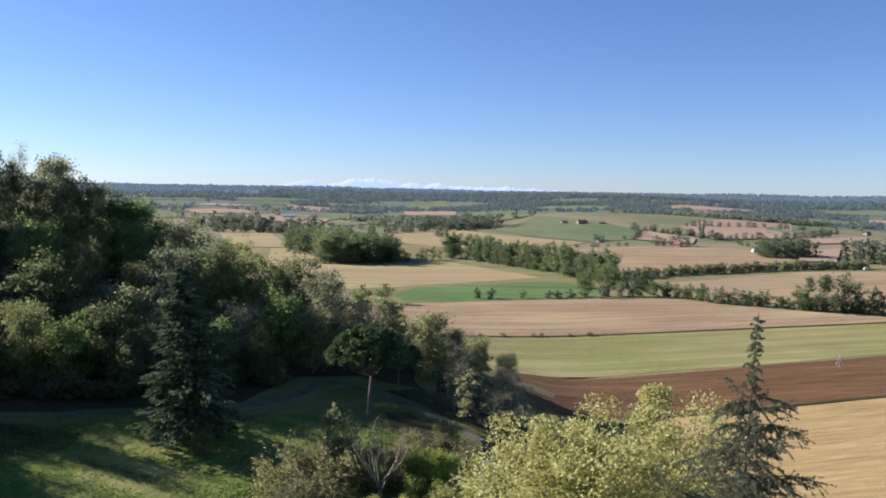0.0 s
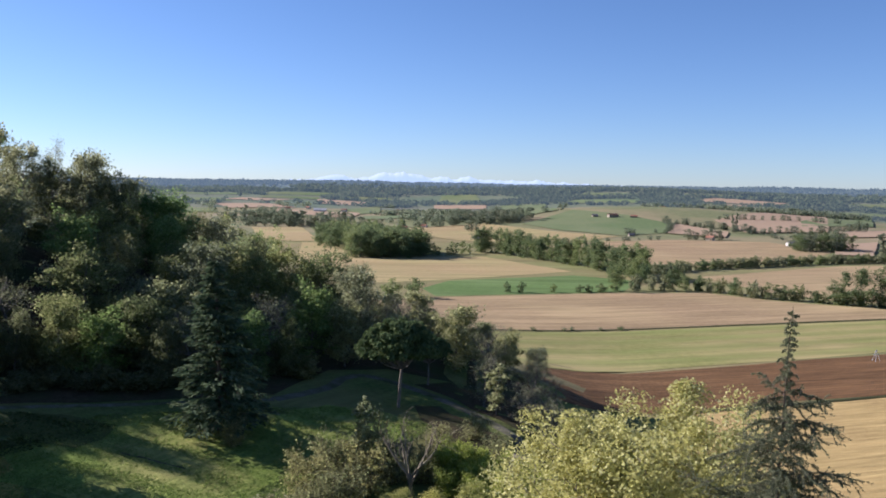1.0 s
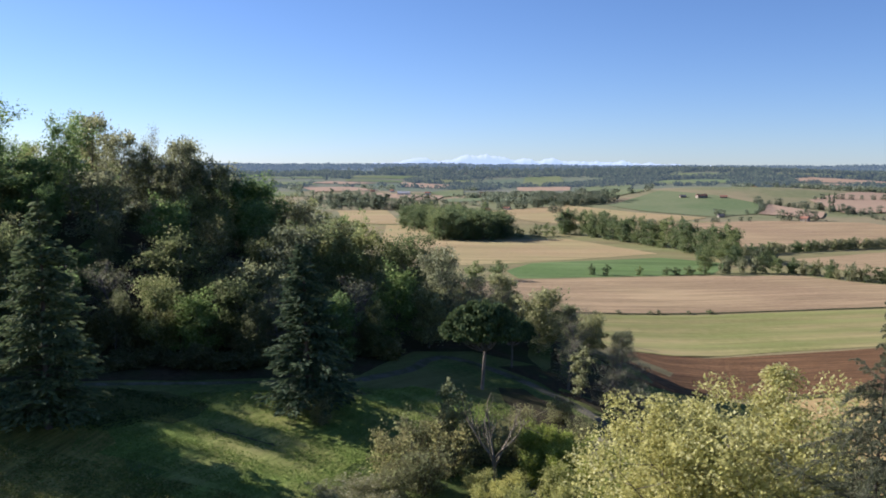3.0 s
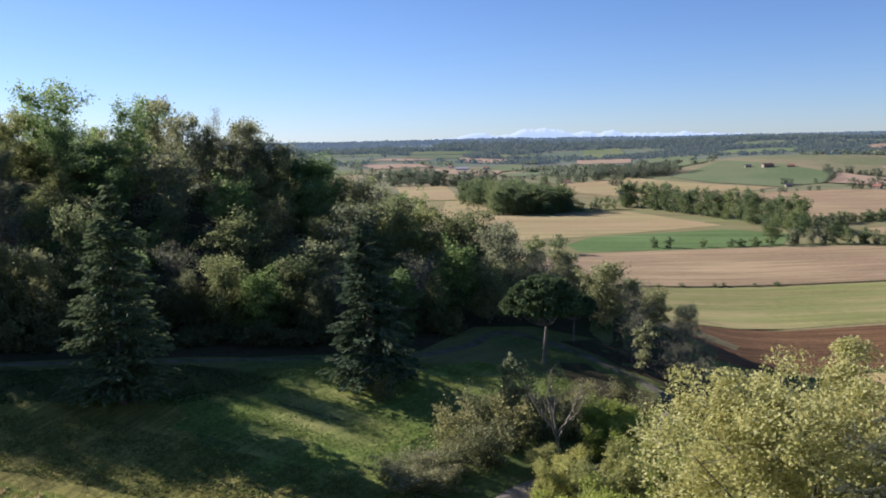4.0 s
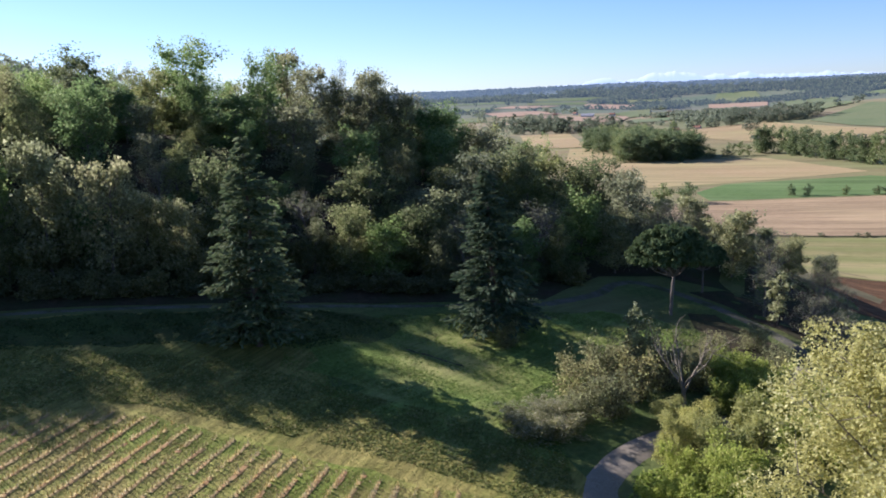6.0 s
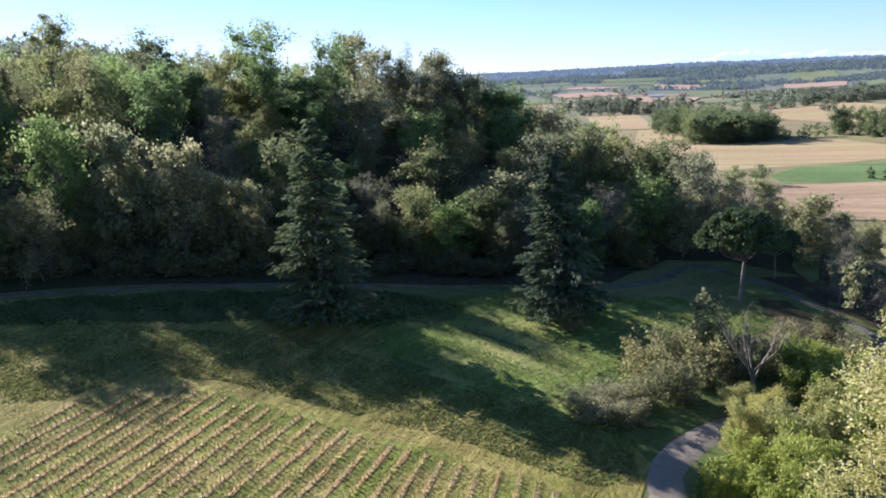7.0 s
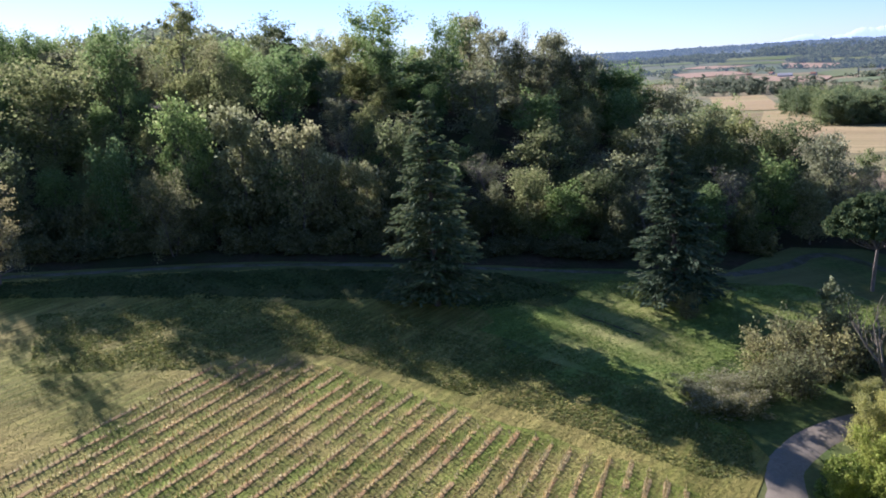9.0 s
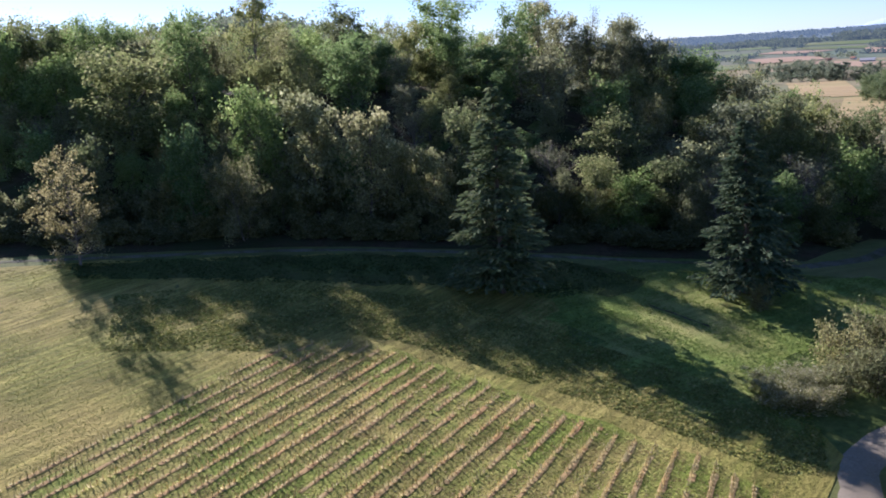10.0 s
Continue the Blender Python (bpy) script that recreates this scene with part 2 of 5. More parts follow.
def ground_z(x, y):
    """Height of the ground at a place."""
    x, y = np.asarray(x, float), np.asarray(y, float)
    d, az = np.hypot(x, y), np.degrees(np.arctan2(-x, y))
    # grassy bench with the vineyard, falling towards the lane
    bench = 4.0 - 0.1136 * x + 0.0585 * y
    keep = smooth(195, 150, d + 2.0 * np.abs(np.minimum(az - 2, 0))) * smooth(-26, -8, az)
    # wooded hill behind the path
    height = np.interp(az, [-10, 0, 4, 10, 14, 20, 30, 37, 55, 59, 66, 80, 110], [0, 4, 9, 18, 24, 32, 41, 45, 47, 47, 38, 26, 10])
    foot = np.interp(az, [-10, 5, 10, 14, 20, 28, 43, 55, 65, 90], [185, 172, 160, 145, 140, 140, 144, 148, 168, 195])
    up = smooth(foot, foot + 70, d)
    hill = (bench * smooth(-14, 2, az) * (1 - up) + height * up) * smooth(420, 235, d) * smooth(100, 130, d)
    land = smax(bench * keep, hill, 0.6) - 0.3
    # knoll below the house
    r2 = ((x - 25) / 55.0) ** 2 + ((y - 2) / 55.0) ** 2
    land = smax(land, 38 * np.exp(-r2), 2.0) - 1.0
    # second hill far behind the wood
    land = land + 80 * np.exp(-(((x + 503) / 200.0) ** 2 + ((y - 418) / 150.0) ** 2))
    land = land + 14 * np.exp(-(((x + 292) / 70.0) ** 2 + ((y - 125) / 60.0) ** 2))
    # valley floor, then rolling country up to the far ridge
    far = smooth(820, 3400, d)
    roll = waves(x, y, 1500, 3) * 13 * smooth(700, 1500, d) * smooth(3400, 2200, d)
    bank = 16 * np.exp(-(((x - 230) / 260.0) ** 2 + ((y - 1290) / 190.0) ** 2))
    return land * smooth(1500, 700, d) + 64 * far + roll + bank + waves(x, y, 700, 5) * 4 * smooth(2200, 3200, d)
def mesh_of(name, verts, faces, materials, smooth_shade=False, slots=None):
    me = bpy.data.meshes.new(name)
    me.from_pydata(np.asarray(verts, float).tolist(), [], [list(map(int, f)) for f in faces])
    for m in materials:
        me.materials.append(m)
    if slots is not None:
        me.polygons.foreach_set("material_index", np.asarray(slots, np.int32))
    if smooth_shade:
        me.polygons.foreach_set("use_smooth", np.ones(len(me.polygons), bool))
    me.update()
    return me


def ground_sheet():
    """One sheet from under the house to the horizon, finer where the view goes."""
    az = np.concatenate([np.arange(-34, 72, 0.5), np.arange(72, 326, 4)])
    r = [1.5]
    while r[-1] < 4700:
        r.append(r[-1] + max(1.6, min(r[-1] * 0.02, 45)))
    r = np.array(r)
    a = np.radians(az)
    x, y = -np.outer(r, np.sin(a)), np.outer(r, np.cos(a))
    v = np.stack([x, y, ground_z(x, y)], -1).reshape(-1, 3)
    n = len(az)
    v = np.vstack([v, [[0, 0, float(ground_z(0.0, 0.001))]]])
    faces = []
    for i in range(len(r) - 1):
        for j in range(n):
            k = (j + 1) % n
            faces.append((i * n + j, (i + 1) * n + j, (i + 1) * n + k, i * n + k)[::-1])
    faces += [(len(v) - 1, (j + 1) % n, j)[::-1] for j in range(n)]
    tiers = [M["meadow"], M["hazy_land_mid"], M["hazy_land_far"], M["hazy_land_ridge"], M["valley"]]
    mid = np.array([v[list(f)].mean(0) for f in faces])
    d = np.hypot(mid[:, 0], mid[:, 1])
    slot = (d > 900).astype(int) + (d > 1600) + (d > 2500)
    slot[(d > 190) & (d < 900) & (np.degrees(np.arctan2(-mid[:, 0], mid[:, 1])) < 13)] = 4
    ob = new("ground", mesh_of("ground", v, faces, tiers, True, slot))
    return tagged(ob, "grassy valley land rising to far wooded hills", "ground", kind="structure")


ground_sheet()


def clip_poly(poly, axis, value, above):
    out = []
    for i, p in enumerate(poly):
        q = poly[(i + 1) % len(poly)]
        pin, qin = (p[axis] >= value) == above, (q[axis] >= value) == above
        if pin:
            out.append(p)
        if pin != qin:
            s = (value - p[axis]) / (q[axis] - p[axis])
            out.append((p[0] + s * (q[0] - p[0]), p[1] + s * (q[1] - p[1])))
    return out


def ragged(poly, step, amount, seed):
    """The outline with slightly wavering sides."""
    rng, out = random.Random(seed), []
    for i, p in enumerate(poly):
        q = poly[(i + 1) % len(poly)]
        n = max(1, int(math.dist(p, q) / step))
        for k in range(n):
            w = amount if k else 0
            out.append((p[0] + (q[0] - p[0]) * k / n + rng.uniform(-w, w), p[1] + (q[1] - p[1]) * k / n + rng.uniform(-w, w)))
    return out


def field(name, corners, material, label, cell=25.0, lift=0.08, category="field", waver=0.6, kind="structure"):
    """A field that lies on the land, cut into cells so that it follows the slopes."""
    poly = ragged(corners, cell, waver, len(corners) + int(abs(corners[0][0])))
    xs, ys = [p[0] for p in poly], [p[1] for p in poly]
    verts, faces, seen = [], [], {}
    x = math.floor(min(xs) / cell) * cell
    while x < max(xs):
        col = clip_poly(clip_poly(poly, 0, x, True), 0, x + cell, False)
        y = math.floor(min(ys) / cell) * cell
        while y < max(ys) and len(col) > 2:
            c = clip_poly(clip_poly(col, 1, y, True), 1, y + cell, False)
            if len(c) > 2:
                ids = []
                for p in c:
                    key = (round(p[0], 2), round(p[1], 2))
                    if key not in seen:
                        seen[key] = len(verts)
                        verts.append((key[0], key[1], float(ground_z(key[0], key[1])) + lift))
                    if seen[key] not in ids:
                        ids.append(seen[key])
                if len(ids) > 2:
                    faces.append(ids)
            y += cell
        x += cell
    ob = new(name, mesh_of(name, verts, faces, [material], True))
    bm = bmesh.new()
    bm.from_mesh(ob.data)
    bmesh.ops.recalc_face_normals(bm, faces=bm.faces)
    if sum(f.normal.z for f in bm.faces) < 0:
        bmesh.ops.reverse_faces(bm, faces=bm.faces)
    bm.to_mesh(ob.data)
    bm.free()
    return tagged(ob, label, category, kind=kind)
# ---- trees: grown as branches, with leaves scattered round the twigs ----
def tubes(lines, sides=4):
    """Tapered tubes along lines of (points, radii); verts and faces."""
    V, Fc, base = [], [], 0
    for pts, rad in lines:
        pts = np.asarray(pts, float)
        t = np.gradient(pts, axis=0)
        t /= np.linalg.norm(t, axis=1)[:, None] + 1e-9
        ref = np.where(np.abs(t[:, 2:3]) < 0.9, [[0, 0, 1.0]], [[1.0, 0, 0]])
        u = np.cross(t, ref)
        u /= np.linalg.norm(u, axis=1)[:, None] + 1e-9
        w = np.cross(t, u)
        a = np.arange(sides) * 2 * np.pi / sides
        ring = pts[:, None] + np.asarray(rad)[:, None, None] * (np.cos(a)[None, :, None] * u[:, None] + np.sin(a)[None, :, None] * w[:, None])
        V.append(ring.reshape(-1, 3))
        for i in range(len(pts) - 1):
            for j in range(sides):
                k = (j + 1) % sides
                Fc.append((base + i * sides + j, base + i * sides + k, base + (i + 1) * sides + k, base + (i + 1) * sides + j))
        base += len(pts) * sides
    return np.vstack(V), Fc


def leaves(rng, centres, size, ratio=0.6, axis=None, loose=1.0):
    """A pointed four-cornered leaf or spray at each centre, turned at random or along axis."""
    n = len(centres)
    a = rng.normal(size=(n, 3))
    if axis is not None:
        a = axis + a * loose * 0.35
    a /= np.linalg.norm(a, axis=1)[:, None] + 1e-9
    b = np.cross(a, rng.normal(size=(n, 3)))
    b /= np.linalg.norm(b, axis=1)[:, None] + 1e-9
    c = np.cross(a, b)
    s = size * rng.uniform(0.6, 1.35, n)[:, None]
    v = np.stack([centres - a * s * 0.5, centres + b * s * ratio * 0.5 + c * s * 0.1, centres + a * s * 0.5, centres - b * s * ratio * 0.5 + c * s * 0.1], 1).reshape(-1, 3)
    return v, np.arange(n * 4).reshape(-1, 4)


def bend(rng, start, way, length, n, lift, wobble):
    pts, d = [np.asarray(start, float)], np.asarray(way, float) / np.linalg.norm(way)
    for _ in range(n):
        d = d + np.array([0, 0, lift / n]) + rng.normal(size=3) * wobble
        d /= np.linalg.norm(d)
        pts.append(pts[-1] + d * length / n)
    return np.array(pts)


def sprigs(rng, centres, size):
    """A three-cornered tuft of leaves at each centre, turned at random."""
    n = len(centres)
    a, b = rng.normal(size=(n, 3)), rng.normal(size=(n, 3))
    a /= np.linalg.norm(a, axis=1)[:, None] + 1e-9
    b = np.cross(a, b)
    b /= np.linalg.norm(b, axis=1)[:, None] + 1e-9
    s = size * rng.uniform(0.55, 1.4, n)[:, None]
    v = np.stack([centres + a * s * 0.62, centres - a * s * 0.4 + b * s * 0.5, centres - a * s * 0.4 - b * s * 0.5], 1).reshape(-1, 3)
    return v, np.arange(n * 3).reshape(-1, 3)


def joined(lines, thick, sides):
    wood = tubes(lines[:thick], sides)
    if len(lines) == thick:
        return wood
    fine = tubes(lines[thick:], 3)
    return np.vstack([wood[0], fine[0]]), [tuple(q) for q in wood[1]] + [tuple(i + len(wood[0]) for i in q) for q in fine[1]]


def broadleaf(seed, high, wide, clear=0.2, limbs=14, subs=4, twigs=2, puff=90, leaf=0.5, fluff=0.13, stems=1, thick=0.016, ragged_by=0.25, quads=False, egg=0.62, stray_by=0.34):
    """Branches and leaf puffs of a broad-leaved tree; stems above 1 give a shrub. fluff: size of a puff against the width; egg: height of the widest part."""
    rng = np.random.RandomState(seed)
    big, mid, fine, centres = [], [], [], []
    for s in range(stems):
        lean = rng.normal(size=2) * (0.04 if stems == 1 else 0.3)
        top = high * (0.88 if stems == 1 else rng.uniform(0.6, 0.9))
        trunk = bend(rng, (rng.normal() * 0.1 * stems, rng.normal() * 0.1 * stems, -0.4), (lean[0], lean[1], 1), top, 7, 0.1, 0.05)
        r0 = high * thick / math.sqrt(stems)
        big.append((trunk, r0 * np.linspace(1, 0.15, 8)))
        for i in range(limbs):
            f = clear + (0.97 - clear) * (i + rng.uniform(0, 0.9)) / limbs
            k = int(f * 6.99)
            start = trunk[k] + (trunk[k + 1] - trunk[k]) * (f * 6.99 - k)
            e = -0.05 + 1.0 * f + rng.uniform(-0.2, 0.25)
            g = (f - egg) / (1 - egg) if f > egg else (egg - f) / (egg - clear + 0.25)
            reach = wide * 0.5 * math.sqrt(max(0.12, 1 - 0.85 * g * g)) * rng.uniform(1 - ragged_by, 1 + ragged_by * 0.6) - wide * fluff * 0.6
            length = max(reach, wide * 0.1) / max(0.55, math.cos(e))
            length = min(length, wide * 0.6)
            a = i * 2.4 + s * 1.3 + rng.uniform(-0.5, 0.5)
            limb = bend(rng, start, (math.cos(a) * math.cos(e), math.sin(a) * math.cos(e), math.sin(e)), length, 4, 0.3, 0.1)
            big.append((limb, r0 * 0.4 * (1.1 - 0.6 * f) * np.linspace(1, 0.2, 5)))
            for j in range(subs):
                h = min(3.98, (1.2 + 2.8 * (j + rng.uniform(0.2, 1)) / subs))
                m = int(h)
                s0 = limb[m] + (limb[m + 1] - limb[m]) * (h - m)
                way = (limb[m + 1] - limb[m]) / (length / 4) * 0.5 + rng.normal(size=3) * [0.8, 0.8, 0.55] + [0, 0, 0.2]
                sub = bend(rng, s0, way, wide * rng.uniform(0.1, 0.2), 2, 0.3, 0.15)
                mid.append((sub, r0 * 0.11 * np.linspace(1, 0.3, 3)))
                for q in range(twigs):
                    t0 = sub[rng.randint(1, 3)]
                    tw = bend(rng, t0, rng.normal(size=3) + [0, 0, 0.4], wide * fluff * rng.uniform(0.6, 1.3), 1, 0.3, 0.2)
                    fine.append((tw, r0 * 0.045 * np.array([1, 0.4])))
                n = int(puff * rng.uniform(0.5, 1.4))
                k3 = rng.normal(size=(n, 3))
                k3 /= np.linalg.norm(k3, axis=1)[:, None] + 1e-9
                stray = np.where(rng.uniform(0, 1, n) < stray_by, rng.uniform(1.1, 1.8, n), 1.0)
                centres.append(sub[-1] + k3 * (rng.uniform(0, 1, n) ** 0.55 * stray)[:, None] * wide * fluff * rng.uniform(0.55, 1.35) * np.array([1, 1, 0.9]))
    lines = big + (mid + fine if twigs else [])
    c = np.vstack(centres)
    c[:, 2] = np.maximum(c[:, 2], 0.15)
    return joined(lines, len(big), 4), (leaves(rng, c, leaf) if quads else sprigs(rng, c, leaf))


def conifer(seed, high, wide, whorls=34, per=6, needle=0.5, density=26, droop=0.25, clear=0.06, ratio=0.3, top=0.9, power=0.8, wild=0.3, fan=0.22):
    """Tiered conifer with level, slightly drooping plumes of needles."""
    rng = np.random.RandomState(seed)
    trunk = bend(rng, (0, 0, -0.4), (0.01, 0.01, 1), high, 9, 0.1, 0.012)
    lines, centres, ways = [(trunk, high * 0.016 * np.linspace(1, 0.05, 10))], [], []
    for i in range(whorls):
        f = clear + (0.985 - clear) * (i + rng.uniform(0, 0.6)) / whorls
        p = f * 8.99
        k = int(p)
        start = trunk[k] + (trunk[k + 1] - trunk[k]) * (p - k)
        for j in range(per):
            length = wide * 0.5 * ((1 - f) ** power * top + 0.04) * rng.uniform(0.85 - wild, 0.85 + wild)
            a = rng.uniform(0, 2 * np.pi)
            e = 0.15 + 0.35 * f
            b = bend(rng, start, (math.cos(a), math.sin(a), e), length, 4, -droop, 0.06)
            lines.append((b, high * 0.0026 * (1.15 - f) * np.linspace(1, 0.2, 5)))
            n = max(4, int(density * length / (wide * 0.5)))
            h = rng.uniform(0.15, 1, n) ** 0.8 * 3.99
            m = h.astype(int)
            d = b[m + 1] - b[m]
            d /= np.linalg.norm(d, axis=1)[:, None]
            side = np.cross(d, [0, 0, 1.0])
            out = rng.uniform(-1, 1, n)[:, None] * length * fan
            centres.append(b[m] + d * (h - m)[:, None] * length / 4 + side * out + rng.normal(size=(n, 3)) * [0.1, 0.1, 0.12] - np.array([0, 0, 0.06]) * np.abs(out))
            ways.append(d + side * np.sign(out) * 0.7 + np.array([0, 0, -0.25]))
    return joined(lines, 1, 7), leaves(rng, np.vstack(centres), needle, ratio, np.vstack(ways))


def gaunt_cedar(seed, high, wide):
    """A conifer with a bare leader, a dense heart and long uneven branches clad in short needles."""
    rng = np.random.RandomState(seed)
    trunk = bend(rng, (0, 0, -0.4), (0.01, 0.01, 1), high + 0.4, 12, 0.1, 0.015)
    lines, centres, ways = [(trunk, high * 0.0085 * np.linspace(1, 0.06, 13))], [], []

    def clad(b, n, spread):
        h = rng.uniform(0.08, 1, n) * (len(b) - 1.01)
        m = h.astype(int)
        d = b[m + 1] - b[m]
        step = np.linalg.norm(d, axis=1)[:, None]
        side = rng.normal(size=(n, 3))
        side -= (side * d).sum(1)[:, None] * d / step ** 2
        side /= np.linalg.norm(side, axis=1)[:, None]
        centres.append(b[m] + d * (h - m)[:, None] + side * spread)
        ways.append(d / step * 0.5 + side)

    for i in range(420):
        f = 0.1 + 0.89 * ((i + rng.uniform(0, 1)) / 420) ** 1.3
        p = f * 11.99
        k = int(p)
        start = trunk[k] + (trunk[k + 1] - trunk[k]) * (p - k)
        full = wide * 0.5 * (1 - f) ** 0.72 * (0.42 if f > 0.84 else 1.0)
        length = max(0.35, full * (rng.uniform(0.45, 0.85) if rng.uniform() < 0.72 else rng.uniform(0.9, 1.3)))
        a = i * 2.4 + rng.uniform(-0.6, 0.6)
        e = rng.uniform(0.0, 0.7)
        b = bend(rng, start, (math.cos(a), math.sin(a), e), length, 5, -1.1 + 0.9 * rng.uniform(), 0.08)
        lines.append((b, (0.010 + 0.007 * length) * np.linspace(1, 0.25, 6)))
        clad(b, int(46 * length) + 8, 0.035)
        for j in range(int(length * 5.0) + 1):
            s = b[min(5, 1 + rng.randint(0, 5))]
            tw = bend(rng, s, (b[-1] - b[0]) / length + rng.normal(size=3) * [0.55, 0.55, 0.2] - [0, 0, 0.2], length * rng.uniform(0.18, 0.4), 3, -0.3, 0.08)
            lines.append((tw, 0.011 * np.linspace(1, 0.4, 4)))
            clad(tw, int(9 * length) + 8, 0.03)
    return joined(lines, 1, 7), leaves(rng, np.vstack(centres), 0.15, 0.24, np.vstack(ways))


def umbrella_pine(seed, high, wide):
    """Bare trunk, forking limbs and a flat, dense dome."""
    rng = np.random.RandomState(seed)
    fork = high * 0.45
    trunk = bend(rng, (0, 0, -0.4), (0.02, 0.03, 1), fork + 0.4, 5, 0.05, 0.03)
    lines, centres = [(trunk, high * 0.024 * np.linspace(1, 0.7, 6))], []
    for i in range(16):
        a = i * 2.4 + rng.uniform(-0.3, 0.3)
        reach = wide * 0.46 * math.sqrt((i + 0.6) / 16)
        tip = np.array([math.cos(a) * reach, math.sin(a) * reach, high * (0.84 - 0.2 * (reach / (wide * 0.5)) ** 2)])
        mid = trunk[-1] * 0.45 + tip * 0.55 + [0, 0, -high * 0.06]
        limb = np.array([trunk[-1], (trunk[-1] + mid) / 2, mid, tip]) + rng.normal(size=(4, 3)) * 0.15 * [[0], [1], [1], [1]]
        lines.append((limb, high * 0.010 * np.linspace(1, 0.25, 4)))
    n = 400
    rr, aa = np.sqrt(rng.uniform(0, 1, n)) * wide * 0.5, rng.uniform(0, 2 * np.pi, n)
    rr *= 1 + 0.07 * np.sin(aa * 3 + 1)
    q = rr / (wide * 0.5)
    topz = high * (1.0 - 0.30 * q ** 2.4)
    low = high * (0.56 + 0.08 * q)
    for i in range(n):
        c = np.array([math.cos(aa[i]) * rr[i], math.sin(aa[i]) * rr[i], topz[i] - (topz[i] - low[i]) * rng.uniform(0, 1) ** 1.6])
        k = rng.normal(size=(58, 3))
        k /= np.linalg.norm(k, axis=1)[:, None]
        centres.append(c + k * np.array([0.62, 0.62, 0.42]) * rng.uniform(0.6, 1.1) * wide / 13)
    wood = tubes(lines, 6)
    return wood, sprigs(rng, np.vstack(centres), 0.42)


def bare_tree(seed, high, wide):
    """A leafless tree: a short bole that forks into long crooked limbs with forked ends."""
    rng = np.random.RandomState(seed)
    trunk = bend(rng, (0, 0, -0.4), (0.03, 0.02, 1), high * 0.3, 4, 0.1, 0.05)
    lines, tips = [(trunk, high * 0.024 * np.linspace(1, 0.8, 5))], []
    for i in range(5):
        a = i * 2 * np.pi / 5 + rng.uniform(-0.3, 0.3)
        e = rng.uniform(0.45, 0.8)
        limb = bend(rng, trunk[-1 - i % 2], (math.cos(a) * e, math.sin(a) * e, 1), high * rng.uniform(0.5, 0.68), 6, 0.15, 0.12)
        lines.append((limb, high * 0.0125 * np.linspace(1, 0.3, 7)))
        for j in range(5):
            s = limb[rng.randint(2, 6)]
            sub = bend(rng, s, (limb[-1] - limb[-3]) * 0.6 + rng.normal(size=3) * high * 0.09, high * rng.uniform(0.12, 0.28), 3, 0.3, 0.2)
            lines.append((sub, high * 0.005 * np.linspace(1, 0.35, 4)))
            for q in range(3):
                tw = bend(rng, sub[rng.randint(1, 4)], rng.normal(size=3) + [0, 0, 0.5], high * rng.uniform(0.05, 0.11), 2, 0.2, 0.2)
                lines.append((tw, high * 0.0016 * np.array([1, 0.7, 0.4])))
                tips.append(tw[-1])
    return joined(lines, 6, 6), sprigs(rng, np.array(tips), 0.14)


KINDS = {}


def kind(name, grown, wood, leaf, high, wide):
    """Keeps a grown tree's two meshes, to be shared by all trees of that look."""
    (v, f), (lv, lf) = grown
    half = np.percentile(np.hypot(lv[:, 0], lv[:, 1]), 97)
    fit = np.array([wide * 0.5 / half, wide * 0.5 / half, high / np.percentile(lv[:, 2], 99.6)])
    v, lv = v * fit, lv * fit
    KINDS[name] = (mesh_of("trunk", v, f, [M[wood]], True), mesh_of("crown", lv, lf, [M[leaf]]), high, wide)


BUCKETS = {}


def plant_far(bucket, look_of, x, y, high, wide, turn):
    """Adds a distant tree to one of the joined masses, which gather() builds."""
    trunk, crown, h0, w0 = KINDS[look_of]
    c, s = math.cos(turn), math.sin(turn)
    for me in (trunk, crown):
        v = np.empty(len(me.vertices) * 3)
        me.vertices.foreach_get("co", v)
        v = v.reshape(-1, 3) * [wide / w0, wide / w0, high / h0]
        v = v @ np.array([[c, s, 0], [-s, c, 0], [0, 0, 1]]) + [x, y, float(ground_z(x, y))]
        BUCKETS.setdefault(bucket, []).append((v, [tuple(p.vertices) for p in me.polygons], me.materials[0]))


def gather(bucket, name, label, category="trees"):
    verts, faces, slots, mats, base = [], [], [], [], 0
    for v, f, m in BUCKETS[bucket]:
        if m not in mats:
            mats.append(m)
        verts.append(v)
        faces += [tuple(i + base for i in q) for q in f]
        slots += [mats.index(m)] * len(f)
        base += len(v)
    return tagged(new(name, mesh_of(name, np.vstack(verts), faces, mats, False, slots)), label, category, kind="stuff")


def plant(name, look_of, x, y, label, high=None, wide=None, category="tree", group="", turn=None, z=None):
    """A tree with its trunk and crown, standing on the ground, of that height and width."""
    rng = random.Random(int(x * 131 + y * 17))
    trunk, crown, h0, w0 = KINDS[look_of]
    h = h0 if high is None else high
    w = w0 * h / h0 if wide is None else wide
    ob = new(name)
    ob.matrix_world = pose(x, y, float(ground_z(x, y)) if z is None else z, 0, 0, rng.uniform(0, 360) if turn is None else turn) @ Matrix.Diagonal((w / w0, w / w0, h / h0, 1))
    for piece, me in (("trunk", trunk), ("crown", crown)):
        p = new(piece, me)
        p.parent = ob
    return tagged(ob, label, category, group)
